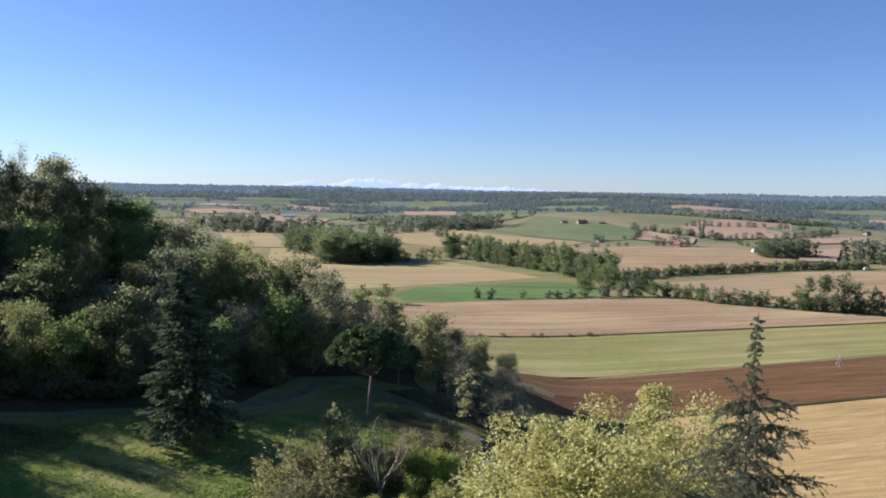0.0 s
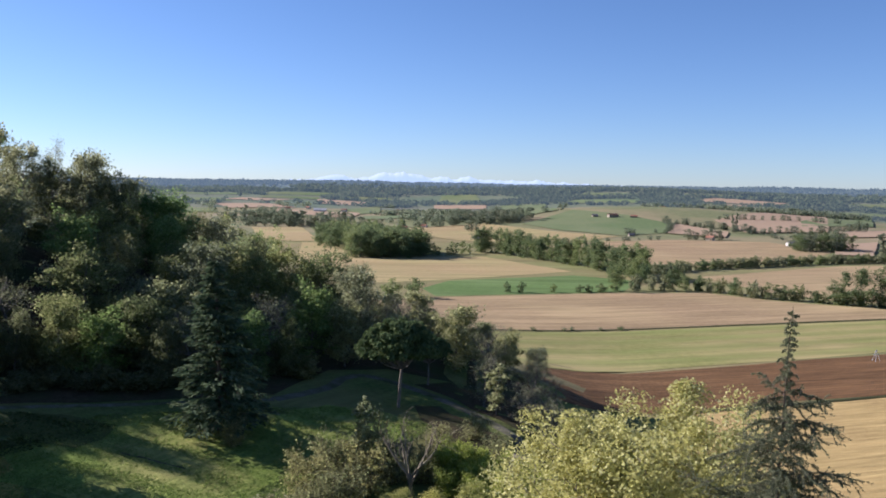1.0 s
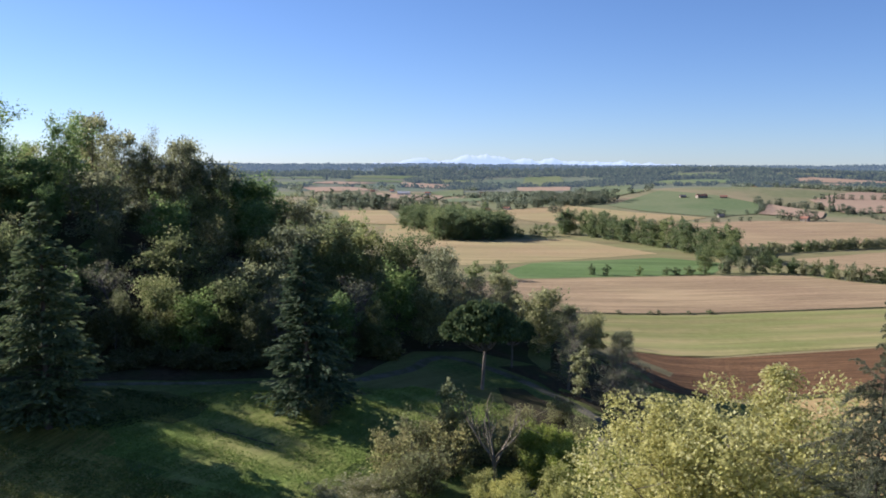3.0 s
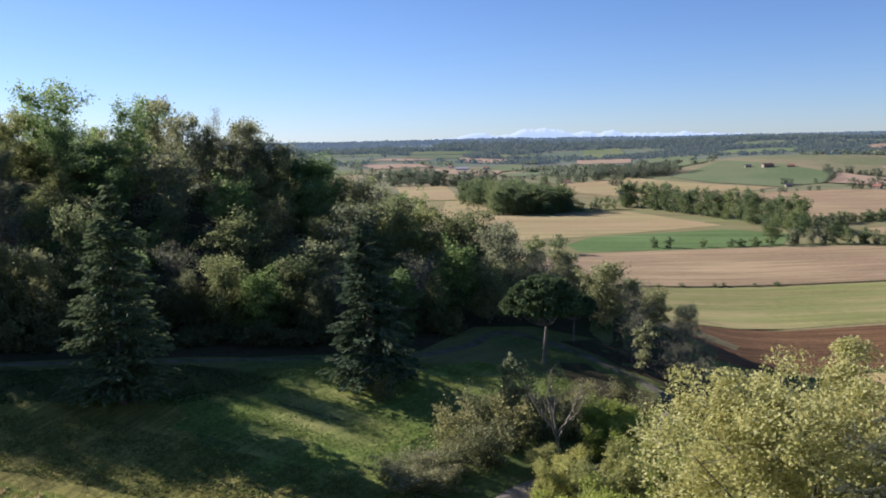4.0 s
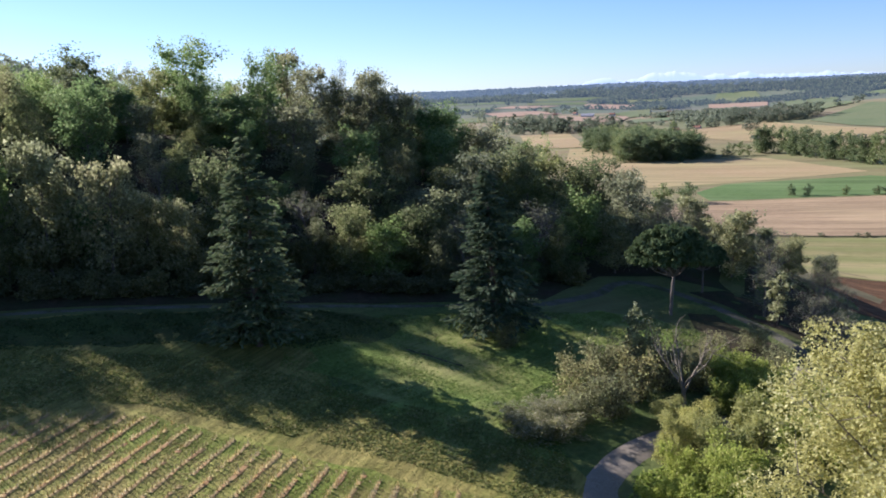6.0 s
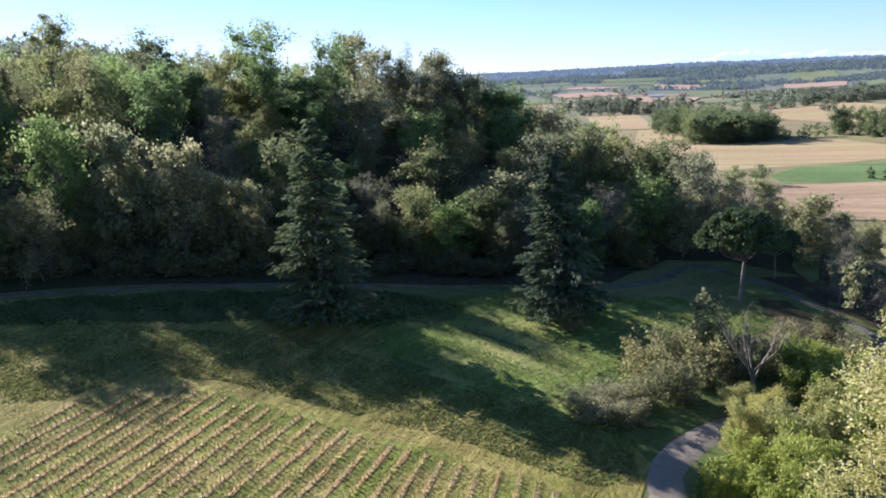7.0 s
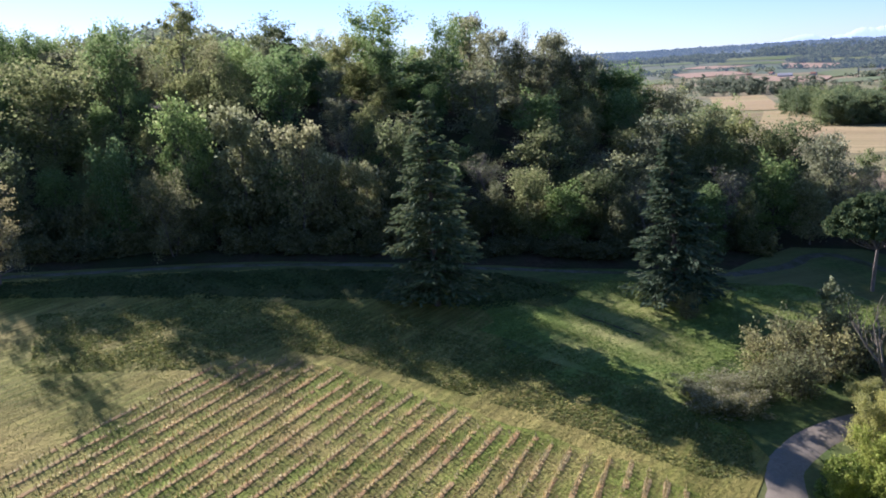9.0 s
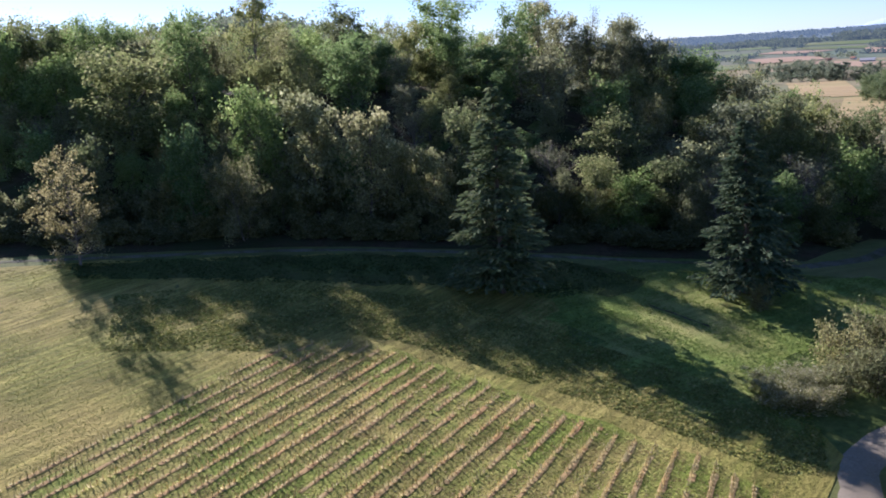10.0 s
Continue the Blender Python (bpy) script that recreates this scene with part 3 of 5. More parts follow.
# ---- fields of the valley ----
field("straw_field", [(52, 192), (116, 217), (190, 248), (165, 120), (70, 92), (30, 120), (33, 165)], M["straw"], "pale golden stubble field with fine drill rows", 12)
field("ploughed_field", [(15, 220), (149, 279), (230, 314), (195, 251), (116, 219), (52, 195), (12, 178)], M["plough"], "dark red-brown ploughed field", 14)
field("crop_field", [(-1, 284), (187, 353), (280, 388), (232, 316), (149, 281), (14, 222), (0, 250)], M["young"], "yellow-green young crop with lighter drill bands", 16)
field("harvested_field", [(-60, 325), (-33, 372), (-19, 387), (71, 420), (117, 430), (142, 403), (164, 390), (200, 374), (270, 390), (187, 356), (-1, 287), (-14, 292)], M["tan"], "bare tan harvested field", 18)
field("clover_field", [(-25, 422), (-13, 460), (60, 506), (95, 480), (76, 426), (-17, 392)], M["green"], "bright green crop field beside a hedge", 18)
field("stubble_field", [(-155, 761), (-116, 774), (-98, 650), (-75, 605), (7, 636), (62, 530), (-13, 466), (-49, 442), (-112, 530)], M["stubble"], "pale tan stubble field in front of a copse", 22)
field("stubble_field", [(-270, 1024), (-212, 1043), (-165, 870), (-125, 790), (-165, 770), (-209, 816)], M["stubble"], "cream stubble field beyond the wood", 25, lift=0.4)
field("stubble_field", [(-94, 1040), (12, 1120), (90, 1010), (160, 935), (99, 850), (9, 820), (-30, 860)], M["stubble"], "pale stubble field behind a copse", 25, lift=0.4)
field("harvested_field", [(99, 843), (201, 896), (303, 880), (318, 757), (262, 672), (168, 592), (121, 585), (112, 660), (60, 760)], M["tan"], "wide pink-tan harvested field", 25, lift=0.15)
field("harvested_field", [(137, 512), (261, 610), (360, 640), (330, 470), (215, 392), (173, 408), (150, 440)], M["tan"], "tan field behind a thick hedge", 20, lift=0.1)
field("wheat_field", [(63, 1099), (146, 1255), (214, 1168), (248, 1089), (225, 985), (167, 945), (100, 1022)], M["wheat"], "green wheat field on a gentle rise", 25, lift=0.6)
field("wheat_field", [(53, 1700), (140, 1760), (125, 1262), (67, 1190)], M["wheat"], "pale green field on a gentle rise", 30, lift=1.0)
# ---- looks of trees: name, growth, bark, leaf, height, width ----
kind("oak_a", broadleaf(11, 17, 12, 0.14, 16, 6, 0, 84, 0.37, 0.15), "bark", "leaf_olive", 17, 12)
kind("oak_b", broadleaf(12, 18, 11, 0.16, 17, 6, 0, 76, 0.37, 0.15), "bark", "leaf_olive", 18, 11)
kind("oak_c", broadleaf(41, 16, 12, 0.16, 17, 6, 0, 72, 0.37, 0.15), "bark", "leaf_dull", 16, 12)
kind("fresh_a", broadleaf(13, 17, 12, 0.12, 16, 6, 0, 84, 0.37, 0.15), "bark", "leaf_fresh", 17, 12)
kind("fresh_b", broadleaf(14, 15, 10, 0.12, 15, 6, 0, 84, 0.37, 0.15), "bark", "leaf_fresh", 15, 10)
kind("grey_a", broadleaf(15, 17, 10, 0.16, 15, 6, 2, 60, 0.38, 0.15), "bark", "leaf_grey", 17, 10)
kind("grey_b", broadleaf(47, 15, 10, 0.15, 15, 6, 5, 26, 0.2, 0.14, thick=0.03), "bark", "leaf_grey", 15, 10)
kind("grey_m", broadleaf(19, 14, 15, 0.2, 9, 5, 2, 80, 0.28, 0.1, stems=3), "bark", "leaf_dull", 14, 15)
kind("pale_a", broadleaf(20, 14, 9, 0.16, 15, 6, 0, 84, 0.37, 0.15), "bark", "leaf_pale", 14, 9)
kind("brown_a", broadleaf(26, 18, 14, 0.1, 20, 7, 2, 54, 0.27, 0.085, ragged_by=0.4, thick=0.02), "bark", "leaf_rust", 18, 14)
kind("tall_a", broadleaf(27, 22, 13, 0.45, 14, 6, 2, 90, 0.32, 0.11, egg=0.75), "bark", "leaf_olive", 22, 13)
kind("slim_a", broadleaf(28, 9, 4, 0.15, 12, 3, 2, 40, 0.36, 0.16), "bark", "leaf_pale", 9, 4)
kind("twiggy_shrub", broadleaf(17, 6, 6, 0.05, 8, 5, 4, 22, 0.24, 0.14, stems=4, thick=0.04), "bark_red", "leaf_bud", 6, 6)
kind("green_shrub", broadleaf(18, 6, 6, 0.05, 7, 5, 1, 110, 0.19, 0.13, stems=4), "bark", "leaf_spring", 6, 6)
kind("willow_shrub", broadleaf(29, 8, 6, 0.08, 12, 5, 2, 120, 0.17, 0.12, stems=2), "bark", "leaf_willow", 8, 6)
kind("white_shrub", broadleaf(30, 4, 6, 0.04, 7, 5, 3, 66, 0.17, 0.12, stems=4, thick=0.035), "bark_red", "leaf_white", 4, 6)
kind("grey_shrub", broadleaf(46, 6, 6, 0.05, 8, 5, 4, 24, 0.18, 0.14, stems=4, thick=0.04), "bark", "leaf_grey", 6, 6)
kind("under_shrub", broadleaf(35, 4, 5, 0.03, 6, 4, 0, 46, 0.36, 0.16, stems=3), "bark_red", "leaf_dull", 4, 5)
kind("dead_tree", bare_tree(34, 12, 9), "bark_pale", "leaf_grey", 12, 9)
kind("cedar", conifer(21, 28, 15, 46, 8, 0.85, 64, 0.35, ratio=0.4), "bark_red", "leaf_cedar", 28, 14)
kind("cedar_b", conifer(22, 23, 13, 40, 8, 0.8, 60, 0.35, ratio=0.4), "bark_red", "leaf_cedar", 23, 12.5)
kind("stone_pine", umbrella_pine(23, 14, 14), "bark", "leaf_pine", 14, 14)
kind("spruce", gaunt_cedar(24, 22, 13), "bark_red", "leaf_spruce", 22, 13.5)
kind("gold", broadleaf(26, 21, 16, 0.1, 36, 8, 1, 480, 0.165, 0.10, egg=0.5, ragged_by=0.14, stray_by=0.0), "bark", "leaf_gold", 21, 16)

kind("crest_a", broadleaf(42, 16, 11, 0.2, 13, 4, 0, 46, 0.38, 0.15, stray_by=0.15), "bark", "leaf_olive", 16, 11)
kind("crest_b", broadleaf(43, 16, 11, 0.2, 13, 4, 0, 46, 0.38, 0.15, stray_by=0.15), "bark", "leaf_fresh", 16, 11)
kind("crest_c", broadleaf(44, 16, 9, 0.2, 13, 4, 2, 46, 0.38, 0.15, stray_by=0.15), "bark", "leaf_grey", 16, 9)

# ---- the big single trees ----
plant("cedar_tree", "cedar", -65.5, 100.5, "tall dark green cedar on the grass below the path", 29)
plant("cedar_tree", "cedar_b", -36.5, 121, "dark green cedar on the grass bank below the path", 24.5)
plant("pine_tree", "stone_pine", -12.2, 142, "umbrella pine with bare trunk and flat dark crown", 15, 14)
plant("pine_tree", "stone_pine", -8, 158, "smaller umbrella pine behind a larger one", 9.5, 9)
plant("spruce_tree", "spruce", 13.9, 37.5, "gaunt grey-green conifer with drooping needle branches", 20.2, 10.8)
plant("blossoming_tree", "gold", 8.95, 44.2, "broad tree covered in pale yellow-green spring blossom", 19.9, 17)

# ---- trees that stand out along the edge and the crest of the wood: look, x, y, height, width ----
EDGE = [
    ("brown_a", -125, 70, 18.6, 13), ("oak_a", -150.5, 99, 22.3, 19), ("fresh_b", -155, 82, 15.5, 8), ("oak_b", -138.5, 82, 16.8, 9.5),
    ("fresh_a", -121.8, 90.4, 19, 10), ("grey_m", -113.5, 93.8, 16.6, 15), ("tall_a", -150, 132, 22.4, 13), ("fresh_a", -120.2, 103.6, 23.0, 12.0),
    ("pale_a", -110.4, 108.6, 22.6, 12.0), ("grey_a", -99.5, 110.7, 21.0, 11.2), ("pale_a", -97, 117, 14.8, 7), ("pale_a", -91, 119, 13.9, 8.5),
    ("oak_a", -88.4, 125.6, 19.7, 9.3), ("grey_a", -92, 161, 15, 14), ("oak_b", -70, 149, 15, 14), ("fresh_b", -77, 160, 15.6, 11),
    ("grey_b", -76, 138, 11.5, 12), ("pale_a", -53, 149, 13.4, 11.7), ("grey_a", -51, 164, 17.2, 13), ("grey_b", -38, 155, 13.6, 12),
    ("fresh_b", -31, 162, 15.8, 10), ("fresh_a", -127, 174, 20.6, 19), ("fresh_b", -70, 193, 18.1, 13), ("grey_a", -89, 193, 19.4, 12),
    ("grey_a", -109, 189, 20.8, 14), ("grey_b", -97, 191, 20.9, 9), ("oak_b", -146, 157, 18.1, 17), ("grey_b", -145, 172, 15.7, 9),
    ("fresh_a", -125.6, 137.6, 18.8, 13.0), ("fresh_b", -108, 163, 12.5, 15), ("fresh_a", -154.8, 118.8, 19.8, 13.3), ("fresh_a", -182, 112, 16.5, 14), ("oak_b", -192, 122, 13.5, 14), ("oak_a", -188, 103, 18.5, 13), ("fresh_a", -193, 96, 20, 14), ("fresh_b", -180, 119, 14, 11), ("oak_c", -202, 108, 18, 14), ("oak_a", -197, 101, 21, 15), ("fresh_a", -186, 93, 21.5, 13),
    ("oak_b", -127.4, 122.8, 22.0, 10.2), ("fresh_a", -172, 98, 15.5, 14), ("grey_a", -24, 170, 18, 10), ("grey_b", -18, 174, 11, 10.6),
    ("oak_a", -50, 169, 16.7, 13), ("oak_b", -41, 180, 18.9, 13), ("grey_a", -27, 193, 16.8, 9), ("oak_a", -33, 187, 18.6, 13),
    ("grey_b", -17, 177, 12.6, 10.8), ("grey_b", 5, 165, 13, 12), ("pale_a", -3, 172, 13, 10.4), ("grey_b", 11, 160, 10, 9.8), ("grey_b", 15, 157, 9, 8),
    ("fresh_a", -105, 173, 20, 12), ("grey_a", -98, 180, 18, 10), ("oak_c", -92, 184, 17, 12), ("grey_a", -86, 186, 20, 9), ("oak_c", -82, 189, 17.5, 11), ("grey_a", -78, 190, 18.5, 10),
    ("fresh_b", -72, 190, 17.5, 12), ("oak_c", -66, 194, 15, 12), ("grey_a", -60, 196, 15.7, 11), ("oak_c", -53, 198, 14, 11),
]
SAYS = {
    "oak_a": "olive-green broadleaf tree in the hillside wood", "oak_b": "tall olive-green broadleaf tree in the hillside wood",
    "fresh_a": "fresh green leafing tree in the hillside wood", "fresh_b": "small fresh green tree in the hillside wood",
    "grey_a": "grey-brown tree with few new leaves in the wood", "grey_b": "almost bare grey twiggy tree in the wood",
    "grey_m": "wide multi-stemmed dull green tree at the wood's edge", "pale_a": "pale cream-green leafing tree at the wood's edge",
    "brown_a": "tree with rusty olive leaves beside the path", "oak_c": "dull brown-green broadleaf tree in the hillside wood", "tall_a": "tall tree with long bare trunk above the wood",
}
for look_of, x, y, high, wide in EDGE:
    high *= 1.1 if math.hypot(x, y) > 195 and x < -80 else 1.0
    plant("tree", look_of, x, y, SAYS[look_of], high, wide, group="trees of the hillside wood")
for x, y, high, wide in ((9, 146, 7.5, 9), (14.5, 140, 6, 8.5), (20, 136, 5, 8.5), (13, 131, 4.5, 7), (2.5, 152, 9, 8.5)):
    plant("tree", "grey_b", x, y, "small bare twiggy tree on the slope", high, wide, group="trees of the hillside wood")
plant("tree", "slim_a", 4.6, 146.6, "slender pale green young tree beside the lane", 9, 4.5)

# ---- the rest of the wood ----
rng = random.Random(5)
spots = [(x, y) for _, x, y, _, _ in EDGE]
for i in range(24000):
    az, d = rng.uniform(-6, 70), rng.uniform(143, 350)
    foot = float(np.interp(az, [-10, 0, 5, 10, 14, 20, 28, 43, 55, 69], [176, 172, 168, 160, 150, 145, 145, 149, 156, 210]))
    if d < foot or d > (200 + 1.2 * az if az < 20 else 262 if az < 54 else 350):
        continue
    x, y = -d * math.sin(radians(az)), d * math.cos(radians(az))
    near = 6.1 if d < foot + 25 else 8.4
    if all((x - a) ** 2 + (y - b) ** 2 > near * near for a, b in spots):
        spots.append((x, y))
        pick = rng.choice(["oak_a", "oak_b", "oak_c", "oak_c", "fresh_a", "fresh_b", "fresh_a", "grey_a", "grey_b", "oak_b"] if az > 18 else ["grey_a", "grey_b", "pale_a", "grey_b"] if az < 9 else ["oak_c", "grey_a", "grey_b", "oak_c", "fresh_b", "oak_b"])
        high = (rng.uniform(9, 13.5) if d < foot + 14 else rng.uniform(10, 14) if d < foot + 32 else rng.uniform(13, 17.5)) * (0.62 + 0.38 * min(1, max(0, (az + 4) / 16)))
        # trees sunward of an edge tree are kept low so its crown is lit
        for _, ex, ey, eh, ew in EDGE:
            along, aside = (ex - x) * 0.956 - (ey - y) * 0.292, abs((ex - x) * 0.292 + (ey - y) * 0.956)
            if 0 < along < 60 and aside < ew * 0.4 + 2.5 and math.hypot(ex, ey) < 186:
                high = min(high, float(ground_z(ex, ey)) + eh * 0.62 + along * 0.46 - float(ground_z(x, y)))
        high = max(high, 6.5)
        wide = max(6.0, high * rng.uniform(0.58, 0.78))
        if d < foot + 62:
            plant("tree", pick, x, y, SAYS[pick], high, wide, group="trees of the hillside wood")
        else:
            plant_far("crest", {"o": "crest_a", "f": "crest_b", "g": "crest_c"}[pick[0]], x, y, high, wide, rng.uniform(0, 6))
kind("crest_low", broadleaf(45, 6, 8, 0.05, 6, 3, 0, 34, 0.5, 0.17, stems=2), "bark", "leaf_olive", 6, 8)
for i in range(170):
    az, d = rng.uniform(2, 66), rng.uniform(0, 36)
    d += float(np.interp(az, [2, 20, 54, 66], [200, 200, 205, 235]))
    plant_far("crest", "crest_low", -d * math.sin(radians(az)), d * math.cos(radians(az)), rng.uniform(4, 8), rng.uniform(7, 10), rng.uniform(0, 6))
gather("crest", "crest_trees", "mixed trees behind the crest of the wood")
# ---- lane and path ----
def ribbon(name, pts, width, material, label, lift=0.07, category="road", camber=0.06, step=1.2):
    """A paved way along a smooth line, with a slight camber and worn edges."""
    p = np.array(pts, float)
    t = np.linspace(0, len(p) - 1, 40 * len(p))
    q = []
    for s in t:
        i = min(int(s), len(p) - 2)
        u = s - i
        a, b, c, d = p[max(i - 1, 0)], p[i], p[i + 1], p[min(i + 2, len(p) - 1)]
        q.append(0.5 * (2 * b + (c - a) * u + (2 * a - 5 * b + 4 * c - d) * u * u + (3 * b - a - 3 * c + d) * u ** 3))
    q = np.array(q)
    keep = [0]
    for i in range(len(q)):
        if np.linalg.norm(q[i] - q[keep[-1]]) > step:
            keep.append(i)
    q = q[keep]
    side = np.gradient(q, axis=0)
    side = np.stack([-side[:, 1], side[:, 0]], 1) / (np.linalg.norm(side, axis=1)[:, None] + 1e-9)
    r = np.random.RandomState(4)
    verts, faces, n = [], [], 7
    for i in range(len(q)):
        edge = width / 2 * (1 + r.uniform(-0.05, 0.05, 2))
        for k in range(n):
            f = k / (n - 1) * 2 - 1
            x, y = q[i] + side[i] * f * (edge[0] if f < 0 else edge[1])
            z = float(ground_z(x, y)) + lift + camber * (1 - f * f)
            verts.append((x, y, z - (0.08 if k in (0, n - 1) else 0)))
        if i:
            b = (i - 1) * n
            faces += [(b + k, b + k + 1, b + n + k + 1, b + n + k) for k in range(n - 1)]
    ob = new(name, mesh_of(name, verts, [f[::-1] for f in faces] if np.cross(q[1] - q[0], side[0]) < 0 else faces, [material], True))
    bm = bmesh.new()
    bm.from_mesh(ob.data)
    bmesh.ops.recalc_face_normals(bm, faces=bm.faces)
    if sum(f.normal.z for f in bm.faces) < 0:
        bmesh.ops.reverse_faces(bm, faces=bm.faces)
    bm.to_mesh(ob.data)
    bm.free()
    return tagged(ob, label, category, kind="structure")


ribbon("road", [(-11.6, 58), (-12.2, 70), (-12.9, 78), (-14.1, 82.8), (-13.4, 87.3), (-12.0, 91.8), (-8.5, 97.5), (-2, 104), (5, 115), (8.2, 128)], 3.8, M["asphalt"], "narrow grey tarred lane winding down through shrubs")
ribbon("path", [(8.2, 127.5), (8, 134.5), (3, 142), (-3.8, 148.4), (-12, 155), (-19.5, 158.5), (-23.5, 155), (-25.5, 147), (-32.4, 137.3)], 2.6, M["gravel"], "dusty bend of the path round the umbrella pines", 0.03, "path", 0.02)
ribbon("path", [(-32.5, 137.2), (-40, 133), (-50, 127), (-64, 119.5), (-80, 111), (-95, 101.5), (-108, 91), (-118, 81.5), (-128, 72), (-139, 61), (-150, 48)], 1.6, M["gravel"], "pale gravel path along the foot of the wood", 0.03, "path", 0.02)

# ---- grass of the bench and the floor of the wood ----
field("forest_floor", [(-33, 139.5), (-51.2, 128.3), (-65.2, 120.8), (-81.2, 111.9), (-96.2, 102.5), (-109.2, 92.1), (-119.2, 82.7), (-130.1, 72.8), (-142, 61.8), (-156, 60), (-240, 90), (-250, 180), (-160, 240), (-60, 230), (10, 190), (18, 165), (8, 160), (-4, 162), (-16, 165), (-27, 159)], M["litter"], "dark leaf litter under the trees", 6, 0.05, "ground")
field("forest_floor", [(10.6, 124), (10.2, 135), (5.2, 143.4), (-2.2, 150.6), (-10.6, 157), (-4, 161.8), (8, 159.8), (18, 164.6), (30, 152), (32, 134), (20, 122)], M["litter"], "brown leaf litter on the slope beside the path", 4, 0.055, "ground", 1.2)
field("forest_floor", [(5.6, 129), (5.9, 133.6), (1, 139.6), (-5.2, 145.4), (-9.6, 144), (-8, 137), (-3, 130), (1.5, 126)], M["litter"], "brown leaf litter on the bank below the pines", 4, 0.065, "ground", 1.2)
field("mown_grass", [(-15.6, 84), (-19, 88), (-28, 90), (-38, 92), (-50, 92), (-58, 104), (-63, 117.6), (-79, 109), (-94, 99.5), (-107, 89), (-117, 79.5), (-127, 70), (-137, 59.5), (-146, 46), (-140, 30), (-120, 20), (-80, 20), (-50, 28), (-30, 45), (-13.6, 59), (-14.2, 70), (-15.4, 79)], M["bench"], "short dry mown grass round the vineyard", 4, 0.05, "grass")

# ---- young vineyard: rows of vines in pale sleeves on strips of straw ----
def vine_mesh():
    """A young vine: pale grow-sleeve, a short cane, and dry blades round its foot."""
    bm = bmesh.new()
    r = random.Random(2)
    for rad, z0, z1, dx in ((0.055, 0.0, 0.46, 0.0), (0.016, 0.42, 0.72, 0.05)):
        ret = bmesh.ops.create_cone(bm, cap_ends=True, segments=5, radius1=rad, radius2=rad * 0.8, depth=z1 - z0)
        bmesh.ops.translate(bm, verts=ret["verts"], vec=(dx, 0, (z0 + z1) / 2))
    for k in range(9):
        a, d, h = r.uniform(0, 6.28), r.uniform(0.02, 0.2), r.uniform(0.16, 0.42)
        x, y = math.cos(a) * d, math.sin(a) * d
        q = r.uniform(0, 3.14)
        bm.faces.new([bm.verts.new(c) for c in ((x - math.cos(q) * 0.05, y - math.sin(q) * 0.05, 0), (x + math.cos(q) * 0.05, y + math.sin(q) * 0.05, 0), (x * 2.0, y * 2.0, h))])
    me = bpy.data.meshes.new("vine")
    bm.to_mesh(me)
    bm.free()
    me.materials.append(M["sleeve"])
    return me


VINE = vine_mesh()
vr = random.Random(9)
HEAD = [(-80, 62), (-77, 71), (-72, 74.5), (-66, 76), (-50, 75), (-34, 74.6), (-26, 75.5), (-20, 73)]
count = 0
for k in range(30):
    head = Vector((-78 + k * 2.03, 0))
    head.y = float(np.interp(head.x, [h[0] for h in HEAD], [h[1] for h in HEAD])) + vr.uniform(-0.5, 0.5)
    lie = radians(float(np.interp(head.x, [-77, -45, -34, -22], [91.5, 92.5, 98, 104])))
    way = Vector((-math.cos(lie), -math.sin(lie)))
    across = Vector((way.y, -way.x))
    pts = []
    for i in range(84):
        q = head + way * (i * 0.68)
        if q.x < -14 and math.hypot(q.x, q.y) > 50 and q.y > 30:
            pts.append(q)
    if len(pts) < 3:
        continue
    row = new("vine_row")
    mid = pts[len(pts) // 2]
    row.matrix_world = pose(mid.x, mid.y, float(ground_z(mid.x, mid.y)))
    tagged(row, "row of young vines in pale sleeves on straw", "vine row", "rows of the vineyard")
    sv, sf, lone, rest = [], [], [], []
    for i, q in enumerate(pts):
        z = float(ground_z(q.x, q.y)) - row.location.z
        w = 0.33 + 0.08 * math.sin(i * 0.45 + k * 1.7) + vr.uniform(-0.06, 0.06)
        for f, h in ((-1, 0.062), (-0.4, 0.08 + vr.uniform(0, 0.03)), (0.4, 0.08 + vr.uniform(0, 0.03)), (1, 0.062)):
            o = q + across * f * w
            sv.append((o.x - mid.x, o.y - mid.y, z + h))
        if i and math.sin(i * 0.31 + k * 2.1) + vr.uniform(-0.4, 0.4) > -0.75:
            b = (i - 1) * 4
            sf += [(b + j, b + j + 1, b + 5 + j, b + 4 + j)[::-1] for j in range(3)]
        if vr.random() < 0.94:
            spot = Matrix.Translation((q.x - mid.x, q.y - mid.y, z + 0.08)) @ Matrix.Rotation(vr.uniform(0, 6), 4, "Z") @ Matrix.Rotation(vr.gauss(0, 0.09), 4, "X") @ Matrix.Diagonal((1, 1, vr.uniform(0.75, 1.2), 1))
            (lone if -52 < q.x < -18 and 58 < q.y and count < 300 else rest).append(spot)
            count += -52 < q.x < -18 and 58 < q.y
    strip = new("straw_strip", mesh_of("straw_strip", sv, sf, [M["mulch"]]))
    strip.parent = row
    for spot in lone:
        v = new("vine", VINE)
        v.parent = row
        v.matrix_local = spot
    bm = bmesh.new()
    for spot in rest:
        tmp = VINE.copy()
        tmp.transform(spot)
        bm.from_mesh(tmp)
        bpy.data.meshes.remove(tmp)
    me = bpy.data.meshes.new("far_vines")
    bm.to_mesh(me)
    bm.free()
    me.materials.append(M["sleeve"])
    o = new("far_vines", me)
    o.parent = row
    tagged(o, kind="stuff")

VINEYARD = [(-79, 60), (-78, 71), (-73, 75.5), (-66, 77), (-50, 76), (-34, 75.6), (-26, 76.3), (-20, 74), (-17, 66), (-22, 52), (-50, 34), (-75, 32)]
field("vineyard_grass", VINEYARD, M["vineyard"], "green grass with straw between the vine rows", 3, 0.056, "grass", 0.8)

